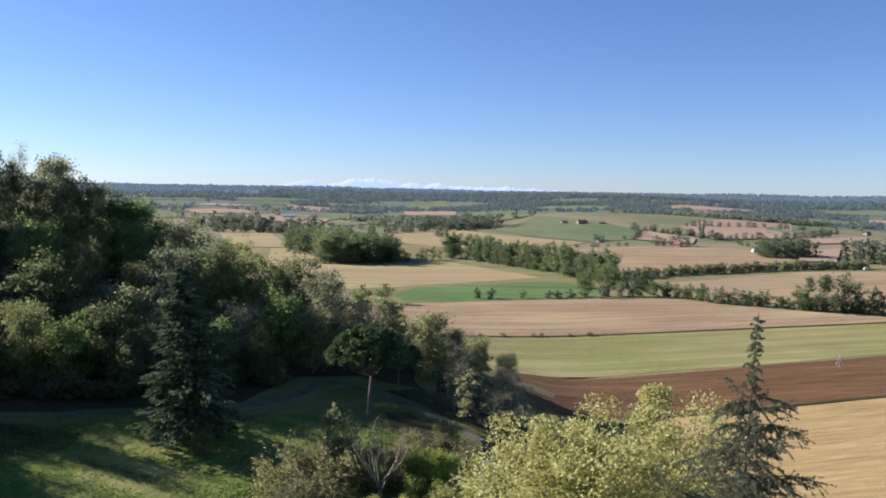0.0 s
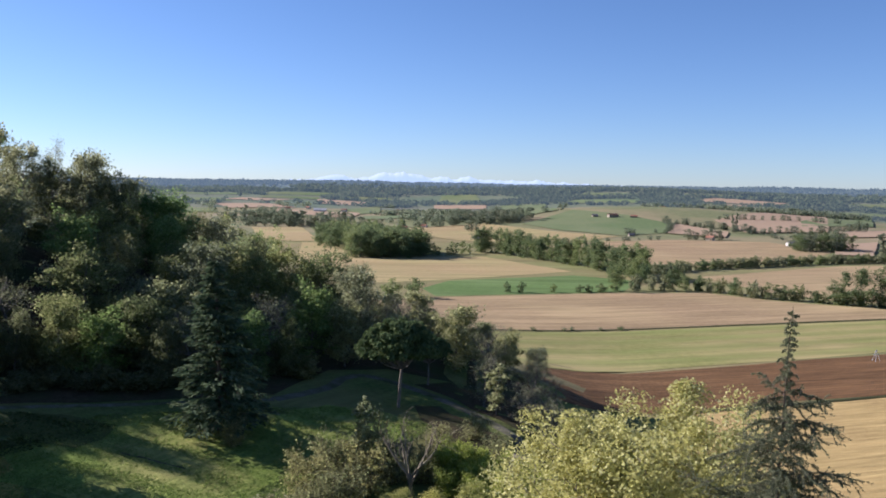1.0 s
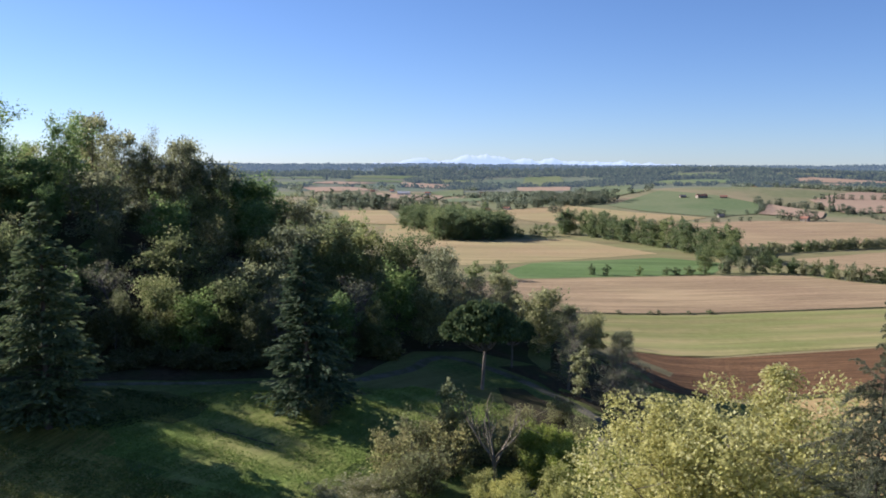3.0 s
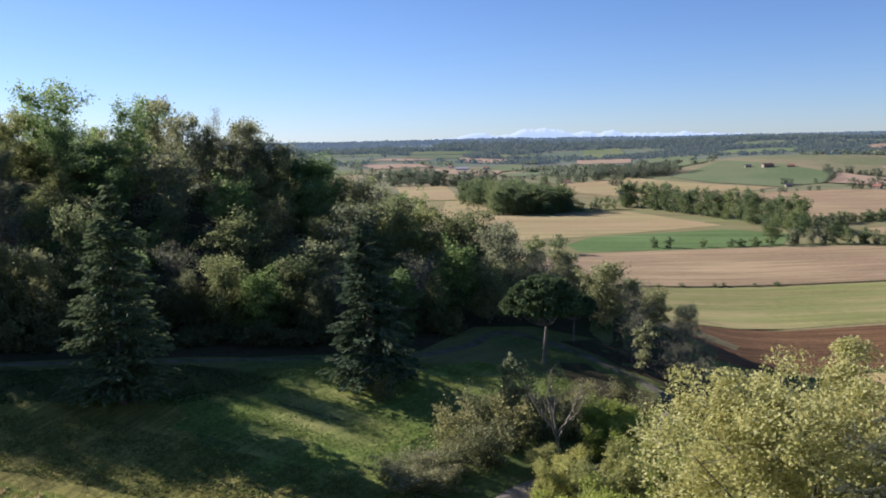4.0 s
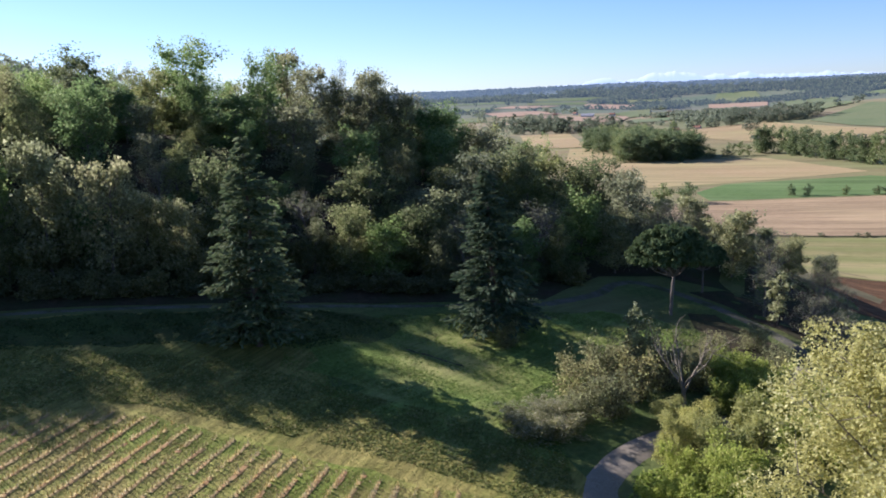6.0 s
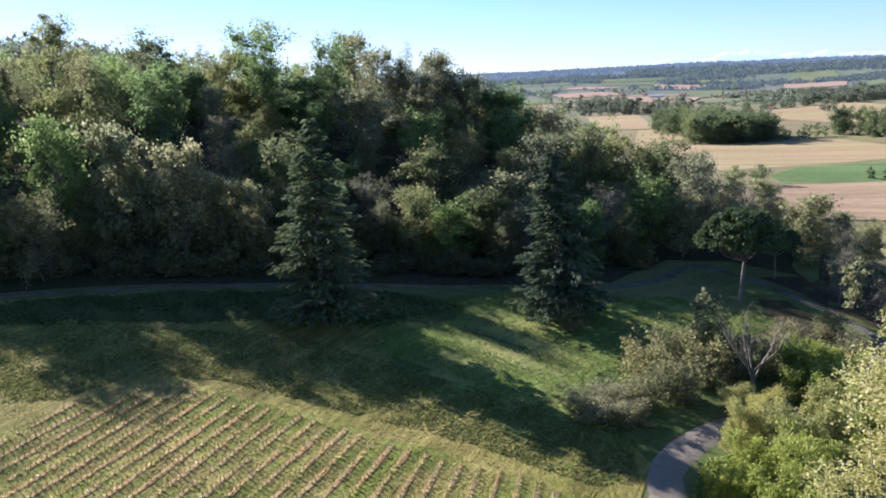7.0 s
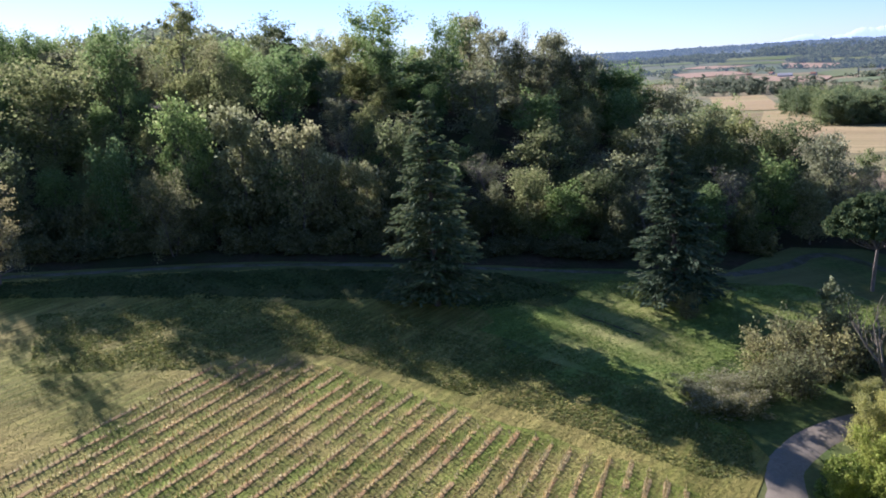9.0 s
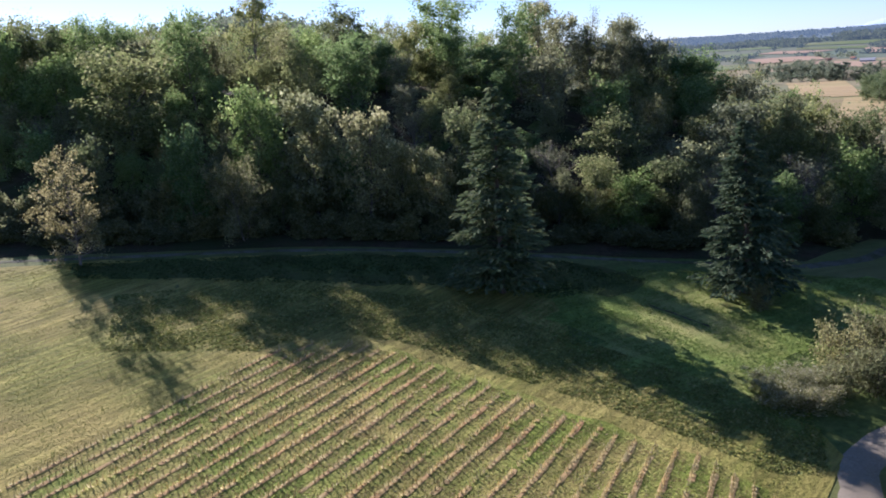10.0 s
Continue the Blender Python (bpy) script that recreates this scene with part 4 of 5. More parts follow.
# ---- drain line in the bank, with low brown blocks added for its edge ----
def ledge():
    bm = bmesh.new()
    r = random.Random(3)
    line = [(-46.5, 108.8), (-44.6, 108.1), (-42.4, 107.9), (-40.3, 107.2), (-38.4, 106.9), (-36.7, 106.4)]
    for (x0, y0), (x1, y1) in zip(line, line[1:]):
        for k in range(3):
            f = (k + 0.5) / 3
            x, y = x0 + (x1 - x0) * f, y0 + (y1 - y0) * f
            ret = bmesh.ops.create_cube(bm, size=1, matrix=pose(x, y, float(ground_z(x, y)) + 0.02, r.uniform(-4, 4), r.uniform(-4, 4), math.degrees(math.atan2(y1 - y0, x1 - x0)) + r.uniform(-5, 5)) @ Matrix.Diagonal((r.uniform(0.5, 0.95), r.uniform(0.14, 0.26), r.uniform(0.12, 0.34), 1)))
    bmesh.ops.bevel(bm, geom=bm.edges[:], offset=0.04, segments=1, affect="EDGES")
    me = bpy.data.meshes.new("ledge")
    bm.to_mesh(me)
    bm.free()
    me.materials.append(M["drain_soil"])
    return tagged(new("bank_drain", me), "low brown edge of a drain in the grass bank", "ledge")


ledge()

# ---- shrubs and the bare tree beside the lane ----
SHRUBS = [
    ("white_shrub", -26, 93, 2.6, 5), ("white_shrub", -23, 91, 3, 6), ("white_shrub", -20, 92, 3.4, 6), ("white_shrub", -22, 96, 3.4, 6), ("twiggy_shrub", -19, 97, 4.5, 6),
    ("twiggy_shrub", -20, 103, 6, 7), ("twiggy_shrub", -16, 100, 6, 7), ("twiggy_shrub", -17, 108, 7, 7), ("twiggy_shrub", -13, 106, 7, 7), ("twiggy_shrub", -14, 113, 8, 7),
    ("twiggy_shrub", -10, 111, 7, 7), ("slim_a", -15, 118, 9, 4), ("twiggy_shrub", -6, 113, 6, 6), ("green_shrub", -2, 113, 6.5, 7), ("green_shrub", 2, 112, 6.5, 7),
    ("green_shrub", -1, 107, 6, 7), ("green_shrub", 3, 105, 6.5, 7), ("willow_shrub", -8.2, 100, 4, 5), ("willow_shrub", -7.6, 91, 6.2, 5.5), ("willow_shrub", -4.5, 97, 5.5, 6),
    ("willow_shrub", -3, 90, 7, 6.5), ("green_shrub", -5, 84, 6, 6), ("green_shrub", -1, 84, 8, 7.5), ("green_shrub", -8, 80, 4, 4), ("green_shrub", -2, 76, 8, 8),
    ("willow_shrub", 1, 95, 8, 7), ("green_shrub", 6, 100, 6, 8), ("green_shrub", 10, 108, 6, 8), ("green_shrub", 14, 104, 7, 9), ("green_shrub", 12, 96, 8, 9),
    ("green_shrub", 20, 100, 6, 8), ("green_shrub", 17, 84, 7, 9), ("green_shrub", 24, 78, 7, 9), ("twiggy_shrub", -33, 116, 4.5, 4), ("grey_shrub", 13, 150, 6, 8),
    ("grey_shrub", 19, 150, 6, 8), ("grey_shrub", 24, 146, 6, 8), ("grey_shrub", 17, 142, 5, 7), ("grey_shrub", 29, 140, 5, 7), ("twiggy_shrub", 1, 132, 4, 6), ("twiggy_shrub", -4, 126, 4, 6),
    ("twiggy_shrub", 4, 124, 4, 6), ("green_shrub", 30, 62, 6, 9),
]
TOLD = {
    "grey_shrub": "grey-brown twiggy shrub in new leaf above the field",
    "white_shrub": "low shrub flecked with whitish blossom on the bank", "twiggy_shrub": "brown twiggy shrub just coming into leaf", "green_shrub": "bright spring-green leafy shrub",
    "willow_shrub": "yellow-green willow shrub beside the lane", "slim_a": "slender pale sapling among shrubs", "under_shrub": "low dull shrub under the trees",
}
for look_of, x, y, high, wide in SHRUBS:
    plant("shrub", look_of, x, y, TOLD[look_of], high, wide, "shrub", "shrubs by the lane")
plant("bare_tree", "dead_tree", -7.2, 104.8, "leafless grey tree with forking limbs", 13.2, 10)
# undergrowth along the edge of the wood
er = random.Random(12)
for i in range(120):
    f = (i // 2) / 59
    x, y = float(np.interp(f, [0, 0.2, 0.45, 0.7, 0.85, 1], [-30, -50, -80, -110, -128, -150])), float(np.interp(f, [0, 0.2, 0.45, 0.7, 0.85, 1], [150, 134, 117, 97, 79, 64]))
    back = 7.5 * (i % 2)
    plant("shrub", "under_shrub", x - back * 0.55 + er.uniform(-2, 2), y + back * 0.8 + er.uniform(1, 5), TOLD["under_shrub"], er.uniform(2.2, 4.5) + back * 0.35, er.uniform(4.5, 6.5), "shrub", "undergrowth of the wood")

# ---- grass blades and weeds ----
def tufts(name, outline, count, size, material, label, seed, high=0.5):
    """Many small tufts of blades over an outline."""
    r = np.random.RandomState(seed)
    xs, ys = np.array([q[0] for q in outline]), np.array([q[1] for q in outline])
    x, y = r.uniform(xs.min(), xs.max(), count * 3), r.uniform(ys.min(), ys.max(), count * 3)
    odd = np.zeros(len(x), bool)
    for i in range(len(xs)):
        k = (i + 1) % len(xs)
        with np.errstate(divide="ignore", invalid="ignore"):
            odd ^= ((ys[i] > y) != (ys[k] > y)) & (x < xs[i] + (xs[k] - xs[i]) * (y - ys[i]) / (ys[k] - ys[i]))
    odd &= waves(x, y, 9, seed) + r.uniform(-1, 1, len(x)) > -0.2
    x, y = x[odd][:count], y[odd][:count]
    z = ground_z(x, y) + 0.05
    n = len(x)
    a, s, lean = r.uniform(0, 6.28, n), size * r.uniform(0.5, 1.5, n), r.normal(size=(n, 2)) * 0.4
    base = np.stack([x, y, z], 1)
    d = np.stack([np.cos(a) * s * 0.5, np.sin(a) * s * 0.5, np.zeros(n)], 1)
    tip = base + np.stack([lean[:, 0] * s, lean[:, 1] * s, s * high], 1)
    v = np.stack([base - d, base + d, tip], 1).reshape(-1, 3)
    return tagged(new(name, mesh_of(name, v, np.arange(n * 3).reshape(-1, 3), [material])), label, "grass", kind="stuff")


BANK = [(-56, 96), (-60, 104), (-52, 118), (-34, 130), (-18, 138), (-8, 134), (-14, 116), (-24, 108), (-27, 96), (-20, 86), (-34, 85)]
field("grass_bank", BANK, M["lush"], "bright green grass bank below the path", 3, 0.06, "grass", 2.6)
tufts("bank_weeds", [(-59, 95), (-63, 104), (-54, 120), (-34, 132), (-18, 140), (-6, 135), (-12, 116), (-21, 108), (-22, 96), (-17, 84), (-34, 82)], 42000, 0.27, M["leaf_weed"], "lush green weeds on the bank", 71, 0.3)
tufts("grass_tufts", [(-18, 80), (-35, 83), (-52, 92), (-62, 116), (-93, 99), (-117, 79), (-136, 58), (-130, 28), (-80, 28), (-50, 34), (-17, 66)], 70000, 0.17, M["leaf_dry"], "dry grass tufts of the mown slope", 72, 0.34)
# rough bank below the path, with the wood's shade put into its colour
field("rough_bank", [(-50, 116), (-64, 116.8), (-80, 108.4), (-94.5, 98.8), (-107.5, 88.2), (-117.5, 79), (-126, 70), (-121, 67), (-112, 72.5), (-101, 80), (-88, 89), (-74, 98), (-60, 104), (-52, 108)], M["shaded_bank"], "rough green bank under the path, darkened as shade", 3, 0.085, "grass", 1.8)
tufts("bank_ivy", [(-50, 117), (-64, 117), (-94.5, 99), (-117.5, 79.4), (-127, 69), (-120, 66.5), (-101, 79.5), (-74, 97.5), (-58, 103)], 26000, 0.4, M["leaf_shaded_bank"], "low rough growth under the path, darkened as shade", 76, 0.4)
tufts("mown_clumps", [(-80, 66), (-77, 76), (-66, 79), (-50, 79), (-34, 79), (-20, 77), (-15.8, 80), (-20, 90), (-38, 92), (-52, 93), (-66, 95), (-95, 85), (-110, 66), (-95, 55)], 60000, 0.33, M["leaf_mown"], "rough clumps of cut grass above the vineyard", 75, 0.34)
tufts("verge_grass", [(-9, 62), (-10, 74), (-11, 82), (-10.4, 88), (-4, 94), (2, 84), (0, 66)], 9000, 0.4, M["leaf_weed"], "green verge grass beside the lane", 73)
tufts("vineyard_straw", [(-79, 60), (-78, 71), (-66, 76.5), (-50, 75.5), (-34, 75), (-21, 74), (-17, 66), (-26, 52), (-50, 38), (-73, 40)], 30000, 0.2, M["leaf_straw"], "loose straw between the vine rows", 74, 0.25)
# ---- trees and hedges of the valley ----
kind("hedge_tree", broadleaf(31, 14, 11, 0.08, 11, 6, 0, 46, 0.5, 0.15, ragged_by=0.1), "bark", "leaf_hedge", 14, 11)
kind("hedge_tree_b", broadleaf(32, 13, 10, 0.06, 11, 6, 0, 46, 0.5, 0.15, ragged_by=0.1), "bark", "leaf_hedge", 13, 10)
kind("hedge_bush", broadleaf(33, 5, 6, 0.03, 5, 3, 0, 24, 0.5, 0.17, stems=3), "bark", "leaf_hedge", 5, 6)
kind("grey_bush", broadleaf(36, 5, 6, 0.03, 5, 3, 0, 22, 0.5, 0.17, stems=3), "bark", "leaf_grey", 5, 6)
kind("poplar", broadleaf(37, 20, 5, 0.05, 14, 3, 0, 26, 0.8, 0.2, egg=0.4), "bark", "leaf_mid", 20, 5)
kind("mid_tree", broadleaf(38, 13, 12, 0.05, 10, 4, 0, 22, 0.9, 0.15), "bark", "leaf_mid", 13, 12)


def line_of(looks, pts, gap, high, wide, label, group, seed=1, jitter=1.5, far=""):
    """Trees or bushes along a hedge line; far ones go into a joined mass."""
    r = random.Random(seed)
    for (x0, y0), (x1, y1) in zip(pts, pts[1:]):
        n = max(1, int(math.dist((x0, y0), (x1, y1)) / gap))
        for k in range(n):
            f = (k + r.uniform(0.1, 0.9)) / n
            h = r.uniform(*high)
            look_of, x, y = r.choice(looks), x0 + (x1 - x0) * f + r.uniform(-jitter, jitter), y0 + (y1 - y0) * f + r.uniform(-jitter, jitter)
            if far:
                plant_far(far, look_of, x, y, h, h * r.uniform(*wide), r.uniform(0, 6))
            else:
                bush = "bush" in look_of
                plant("hedge_bush" if bush else "hedgerow_tree", look_of, x, y, label, h, h * r.uniform(*wide), "bush" if bush else "tree", group)


def copse(looks, outline, gap, high, wide, label, group, seed=1, far=""):
    """Trees filling an outline."""
    r = random.Random(seed)
    xs, ys, got = [p[0] for p in outline], [p[1] for p in outline], []
    for _ in range(3000):
        x, y = r.uniform(min(xs), max(xs)), r.uniform(min(ys), max(ys))
        odd = False
        for (x0, y0), (x1, y1) in zip(outline, outline[1:] + outline[:1]):
            if (y0 > y) != (y1 > y) and x < x0 + (x1 - x0) * (y - y0) / (y1 - y0):
                odd = not odd
        if odd and all((x - a) ** 2 + (y - b) ** 2 > gap * gap for a, b in got):
            got.append((x, y))
            h = r.uniform(*high)
            if far:
                plant_far(far, r.choice(looks), x, y, h, h * r.uniform(*wide), r.uniform(0, 6))
            else:
                plant("copse_tree", r.choice(looks), x, y, label, h, h * r.uniform(*wide), "tree", group)


HT, HB = ["hedge_tree", "hedge_tree_b"], ["hedge_bush", "grey_bush"]
copse(HT, [(-88, 606), (-76, 602), (-50, 610), (-36, 624), (-40, 668), (-62, 685), (-94, 685)], 7.2, (17, 22.5), (0.75, 1.0), "green tree in a field copse", "copse trees", 3)
copse(HT, [(-125, 690), (-70, 690), (-95, 790), (-150, 830)], 13, (15, 22), (0.7, 0.9), "green tree behind the copse", "copse trees", 4)
line_of(HT, [(-40, 636), (-27, 640), (2, 668)], 7, (6, 11), (0.8, 1.0), "green hedgerow tree between fields", "hedgerow trees", seed=5)
line_of(HT, [(2, 690), (37, 645), (70, 578), (92, 510), (100, 488)], 6.5, (15, 21), (0.65, 0.9), "green tree in a tall hedgerow", "hedgerow trees", seed=6, jitter=4)
line_of(HT + HB, [(80, 470), (100, 486), (122, 478)], 5, (7, 13), (0.8, 1.1), "green tree in a tall hedgerow", "hedgerow trees", seed=7, jitter=4)
line_of(HT + HB, [(72, 431), (95, 437), (117, 438)], 5, (6, 11), (0.8, 1.2), "bush in a field hedge", "hedge bushes", seed=8, jitter=2)
line_of(HB + HT[:1], [(117, 438), (130, 424), (142, 410), (164, 397), (185, 388), (200, 381), (226, 380), (260, 392)], 3.2, (5, 9), (0.8, 1.2), "bush in a field hedge", "hedge bushes", seed=9, jitter=2.5)
for x, y, h, w in [(174, 391, 17, 14), (181, 388, 18.5, 16), (188, 386, 14, 12), (168, 394, 11, 10)]:
    plant("hedgerow_tree", "hedge_tree", x, y, "large green tree in a field hedge", h, w, "tree", "hedgerow trees")
line_of(HT, [(197, 383), (199, 382)], 2, (12, 13), (0.6, 0.7), "green tree in a field hedge", "hedgerow trees", seed=11)
line_of(HB, [(114, 528), (135, 548), (159, 568), (200, 592), (260, 630), (300, 645), (330, 655)], 3.0, (4.5, 8), (0.9, 1.3), "low bush in a field hedge", "hedge bushes", seed=12, jitter=1.5)
for x, y, h, w in [(-35, 371, 9, 9.5), (-27, 384, 9, 11), (17.5, 414, 5.5, 5), (24, 415, 5.5, 5), (40, 418, 4.5, 4), (53, 421, 4, 5), (58, 422, 4, 6), (65, 425, 4.5, 7)]:
    plant("bush", "hedge_bush", x, y, "round bush standing in the open field", h, w, "bush", "field bushes")
line_of(["mid_tree"], [(-8, 1000), (10, 1010)], 8, (10, 14), (0.9, 1.1), "dark tree beside a farm", "farm trees", seed=13, far="farm")
copse(["mid_tree"], [(-35, 1180), (70, 1190), (80, 1150), (20, 1120), (-30, 1140)], 13, (13, 18), (0.8, 1.1), "tree in a dark copse", "far copse trees", 14, far="hedges")
copse(["mid_tree", "hedge_tree"], [(285, 780), (330, 790), (335, 760), (290, 755)], 9, (14, 19), (0.8, 1.0), "dark tree beside farm buildings", "farm trees", 15, far="farm")
copse(["mid_tree", "poplar"], [(345, 722), (400, 735), (420, 690), (365, 690)], 9, (17, 24), (0.6, 0.8), "tall tree in a roadside clump", "farm trees", 16, far="farm")
line_of(["mid_tree"], [(225, 905), (265, 905)], 7, (8, 12), (0.8, 1.1), "tree beside a cream farmhouse", "farm trees", seed=17, far="farm")
line_of(["poplar"], [(300, 985), (305, 990)], 3, (20, 24), (0.25, 0.35), "slender poplar", "farm trees", seed=18, far="farm")
plant("tree", "hedge_tree", -84, 1000, "round reddish tree beside a farm roof", 14, 12)
line_of(["mid_tree"], [(165, 960), (225, 988), (250, 1090), (310, 1010), (330, 900)], 14, (5, 9), (1.0, 1.4), "far hedge tree", "far hedge trees", seed=19, jitter=4, far="hedges")
line_of(["mid_tree"], [(-290, 1060), (-210, 1055), (-90, 1060), (60, 1130)], 11, (8, 14), (0.9, 1.3), "far hedge tree", "far hedge trees", seed=20, jitter=8, far="hedges")
line_of(["mid_tree", "poplar"], [(-330, 1150), (-230, 1120), (-150, 1100)], 9, (12, 19), (0.7, 1.0), "tree on a far field edge", "far hedge trees", seed=21, jitter=14, far="hedges")
line_of(["mid_tree"], [(30, 760), (60, 800), (100, 846), (200, 900)], 12, (2.5, 5), (1.2, 1.6), "low far hedge bush", "far hedge trees", seed=22, jitter=2, far="hedges")

line_of(["mid_tree", "poplar"], [(-354, 1223), (-280, 1190), (-229, 1060), (-176, 1046)], 8, (13, 21), (0.6, 0.9), "tall grey tree on the plain", "far hedge trees", seed=24, jitter=12, far="hedges")
line_of(["mid_tree"], [(244, 1093), (309, 1019), (320, 985), (415, 1006), (480, 1040)], 9, (5, 10), (0.9, 1.3), "far hedge tree", "far hedge trees", seed=25, jitter=3, far="hedges")
line_of(["mid_tree"], [(314, 1123), (430, 1145), (515, 1110)], 12, (5, 9), (0.9, 1.3), "far hedge tree", "far hedge trees", seed=26, jitter=4, far="hedges")

# ---- ditch between two fields ----
field("ditch", [(-14, 293.3), (-1, 288), (187, 357.2), (275, 391.5), (275, 389.5), (187, 355.4), (-1, 286.2), (-14, 291.6)], M["ditch"], "dark grassy ditch between two fields", 10, 0.2, "ditch", 0.25)
field("field_margin", [(52, 193.2), (116, 218.8), (195, 250.8), (195, 249.4), (116, 217.4), (52, 191.6)], M["ditch"], "dark furrow along a field edge", 8, 0.2, "ditch", 0.2)
line_of(HB, [(-14, 292), (-1, 287), (60, 309)], 9, (0.8, 1.8), (1.2, 2.0), "low scrub in a ditch", "ditch scrub", seed=23, jitter=0.4, far="scrub")

gather("farm", "farm_trees", "dark trees round the far farms")
gather("hedges", "far_hedges", "trees and bushes of the far hedges")
gather("scrub", "ditch_scrub", "low scrub along a field ditch", "scrub")

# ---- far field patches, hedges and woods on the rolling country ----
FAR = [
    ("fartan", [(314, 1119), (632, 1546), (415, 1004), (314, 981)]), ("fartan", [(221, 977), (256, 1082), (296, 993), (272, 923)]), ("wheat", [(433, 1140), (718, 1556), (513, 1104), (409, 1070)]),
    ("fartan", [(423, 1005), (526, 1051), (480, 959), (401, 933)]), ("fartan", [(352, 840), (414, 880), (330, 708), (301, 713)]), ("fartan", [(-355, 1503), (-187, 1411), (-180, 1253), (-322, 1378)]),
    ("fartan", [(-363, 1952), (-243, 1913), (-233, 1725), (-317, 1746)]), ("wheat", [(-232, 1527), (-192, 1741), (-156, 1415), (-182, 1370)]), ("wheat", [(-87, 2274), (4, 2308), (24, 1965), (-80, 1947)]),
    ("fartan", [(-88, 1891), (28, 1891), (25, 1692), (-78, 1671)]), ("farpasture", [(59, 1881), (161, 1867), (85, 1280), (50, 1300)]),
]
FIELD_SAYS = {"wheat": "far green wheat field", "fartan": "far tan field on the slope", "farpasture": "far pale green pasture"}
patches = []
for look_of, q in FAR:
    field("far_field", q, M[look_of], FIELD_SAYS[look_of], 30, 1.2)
    patches.append((sum(c[0] for c in q) / 4, sum(c[1] for c in q) / 4, max(math.dist(q[0], q[2]), math.dist(q[1], q[3])) * 0.75))
fr = random.Random(77)
for i in range(1600):
    az, d = fr.uniform(-30, 24), fr.uniform(1180, 2250)
    x, y = -d * math.sin(radians(az)), d * math.cos(radians(az))
    w, h = fr.uniform(80, 190) * d / 1600, fr.uniform(70, 150)
    if d > 1500 and az < 2 and fr.random() < 0.8:
        continue
    if all(math.dist((x, y), (a, b)) > (w + e) * 0.56 for a, b, e in patches) and math.dist((x, y), (150, 1200)) > 200 and len(patches) < 60:
        patches.append((x, y, w))
        t = math.atan2(-x, y) + fr.uniform(-0.4, 0.4)
        ux, uy = math.cos(t), math.sin(t)
        q = [(x + ux * a * w * fr.uniform(0.4, 0.55) - uy * b * h * fr.uniform(0.35, 0.55), y + uy * a * w * fr.uniform(0.4, 0.55) + ux * b * h * fr.uniform(0.35, 0.55)) for a, b in ((-1, -1), (1, -1), (1, 1), (-1, 1))]
        look_of = fr.choice(["wheat", "fartan", "farpasture", "farpasture", "fartan"])
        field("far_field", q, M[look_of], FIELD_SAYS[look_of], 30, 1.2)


def far_woods(name, inner, outer, count, size, material, label, seed, base=0.55, tufts_each=18, tuft=0.6):
    """Crowns of woods too far off to count, in one mesh."""
    r = np.random.RandomState(seed)
    n = count * 12
    az, d = np.radians(r.uniform(-32, 70, n)), np.sqrt(r.uniform(inner ** 2, outer ** 2, n))
    x, y = -d * np.sin(az), d * np.cos(az)
    woods = waves(x, y, 520, 21) + 0.45 * waves(x, y, 190, 22) + 1.5 * smooth(1500, 2900, d) + 1.2 * smooth(1450, 1750, d) * smooth(3, -5, np.degrees(az)) - base
    ok = ((woods > 0) | (r.uniform(size=n) < 0.05)) & (np.hypot(x - 150, y - 1110) > 130) & ~((np.abs(x + 110) < 170) & (y < 1120)) & ~((x > 60) & (y < 990))
    for a, b, e in patches:
        ok &= (x - a) ** 2 + (y - b) ** 2 > (e * 0.55) ** 2
    x, y, d = x[ok][:count], y[ok][:count], d[ok][:count]
    s = size * r.uniform(0.75, 1.2, len(x)) * (d / ((inner + outer) / 2)) ** 0.5
    k = r.normal(size=(len(x), tufts_each, 3))
    k /= np.linalg.norm(k, axis=2)[:, :, None]
    c = np.stack([x, y, ground_z(x, y) + s * 0.42], 1)[:, None] + k * (s[:, None] * [0.62, 0.62, 0.38])[:, None]
    v = sprigs(r, c.reshape(-1, 3), 1.0)[0].reshape(-1, 3, 3)
    mid = c.reshape(-1, 1, 3)
    v = (mid + (v - mid) * np.repeat(s * tuft, tufts_each)[:, None, None]).reshape(-1, 3)
    return tagged(new(name, mesh_of(name, v, np.arange(len(v)).reshape(-1, 3), [material])), label, "woods", kind="stuff")


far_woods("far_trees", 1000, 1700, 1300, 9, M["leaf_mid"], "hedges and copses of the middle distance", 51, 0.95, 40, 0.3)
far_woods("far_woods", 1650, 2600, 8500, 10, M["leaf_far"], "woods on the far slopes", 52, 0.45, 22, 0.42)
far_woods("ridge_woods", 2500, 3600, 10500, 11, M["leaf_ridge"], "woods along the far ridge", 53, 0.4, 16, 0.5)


def hill_woods():
    """The wood on the hill behind."""
    r = np.random.RandomState(61)
    n = 2200
    x, y, s = -503 + r.uniform(-300, 300, n), 418 + r.uniform(-220, 220, n), r.uniform(9, 14, n)
    k = r.normal(size=(n, 36, 3))
    k /= np.linalg.norm(k, axis=2)[:, :, None]
    c = (np.stack([x, y, ground_z(x, y) + s * 0.5], 1)[:, None] + k * (s * 0.5)[:, None, None]).reshape(-1, 3)
    v = sprigs(r, c, 2.4)[0]
    return tagged(new("hill_woods", mesh_of("hill_woods", v, np.arange(len(v)).reshape(-1, 3), [M["leaf_mid"]])), "wood on the next hill", "woods", kind="stuff")


hill_woods()


# ---- farms ----
def box(bm, cx, cy, cz, sx, sy, sz):
    bmesh.ops.create_cube(bm, size=1, matrix=Matrix.Translation((cx, cy, cz)) @ Matrix.Diagonal((sx, sy, sz, 1)))


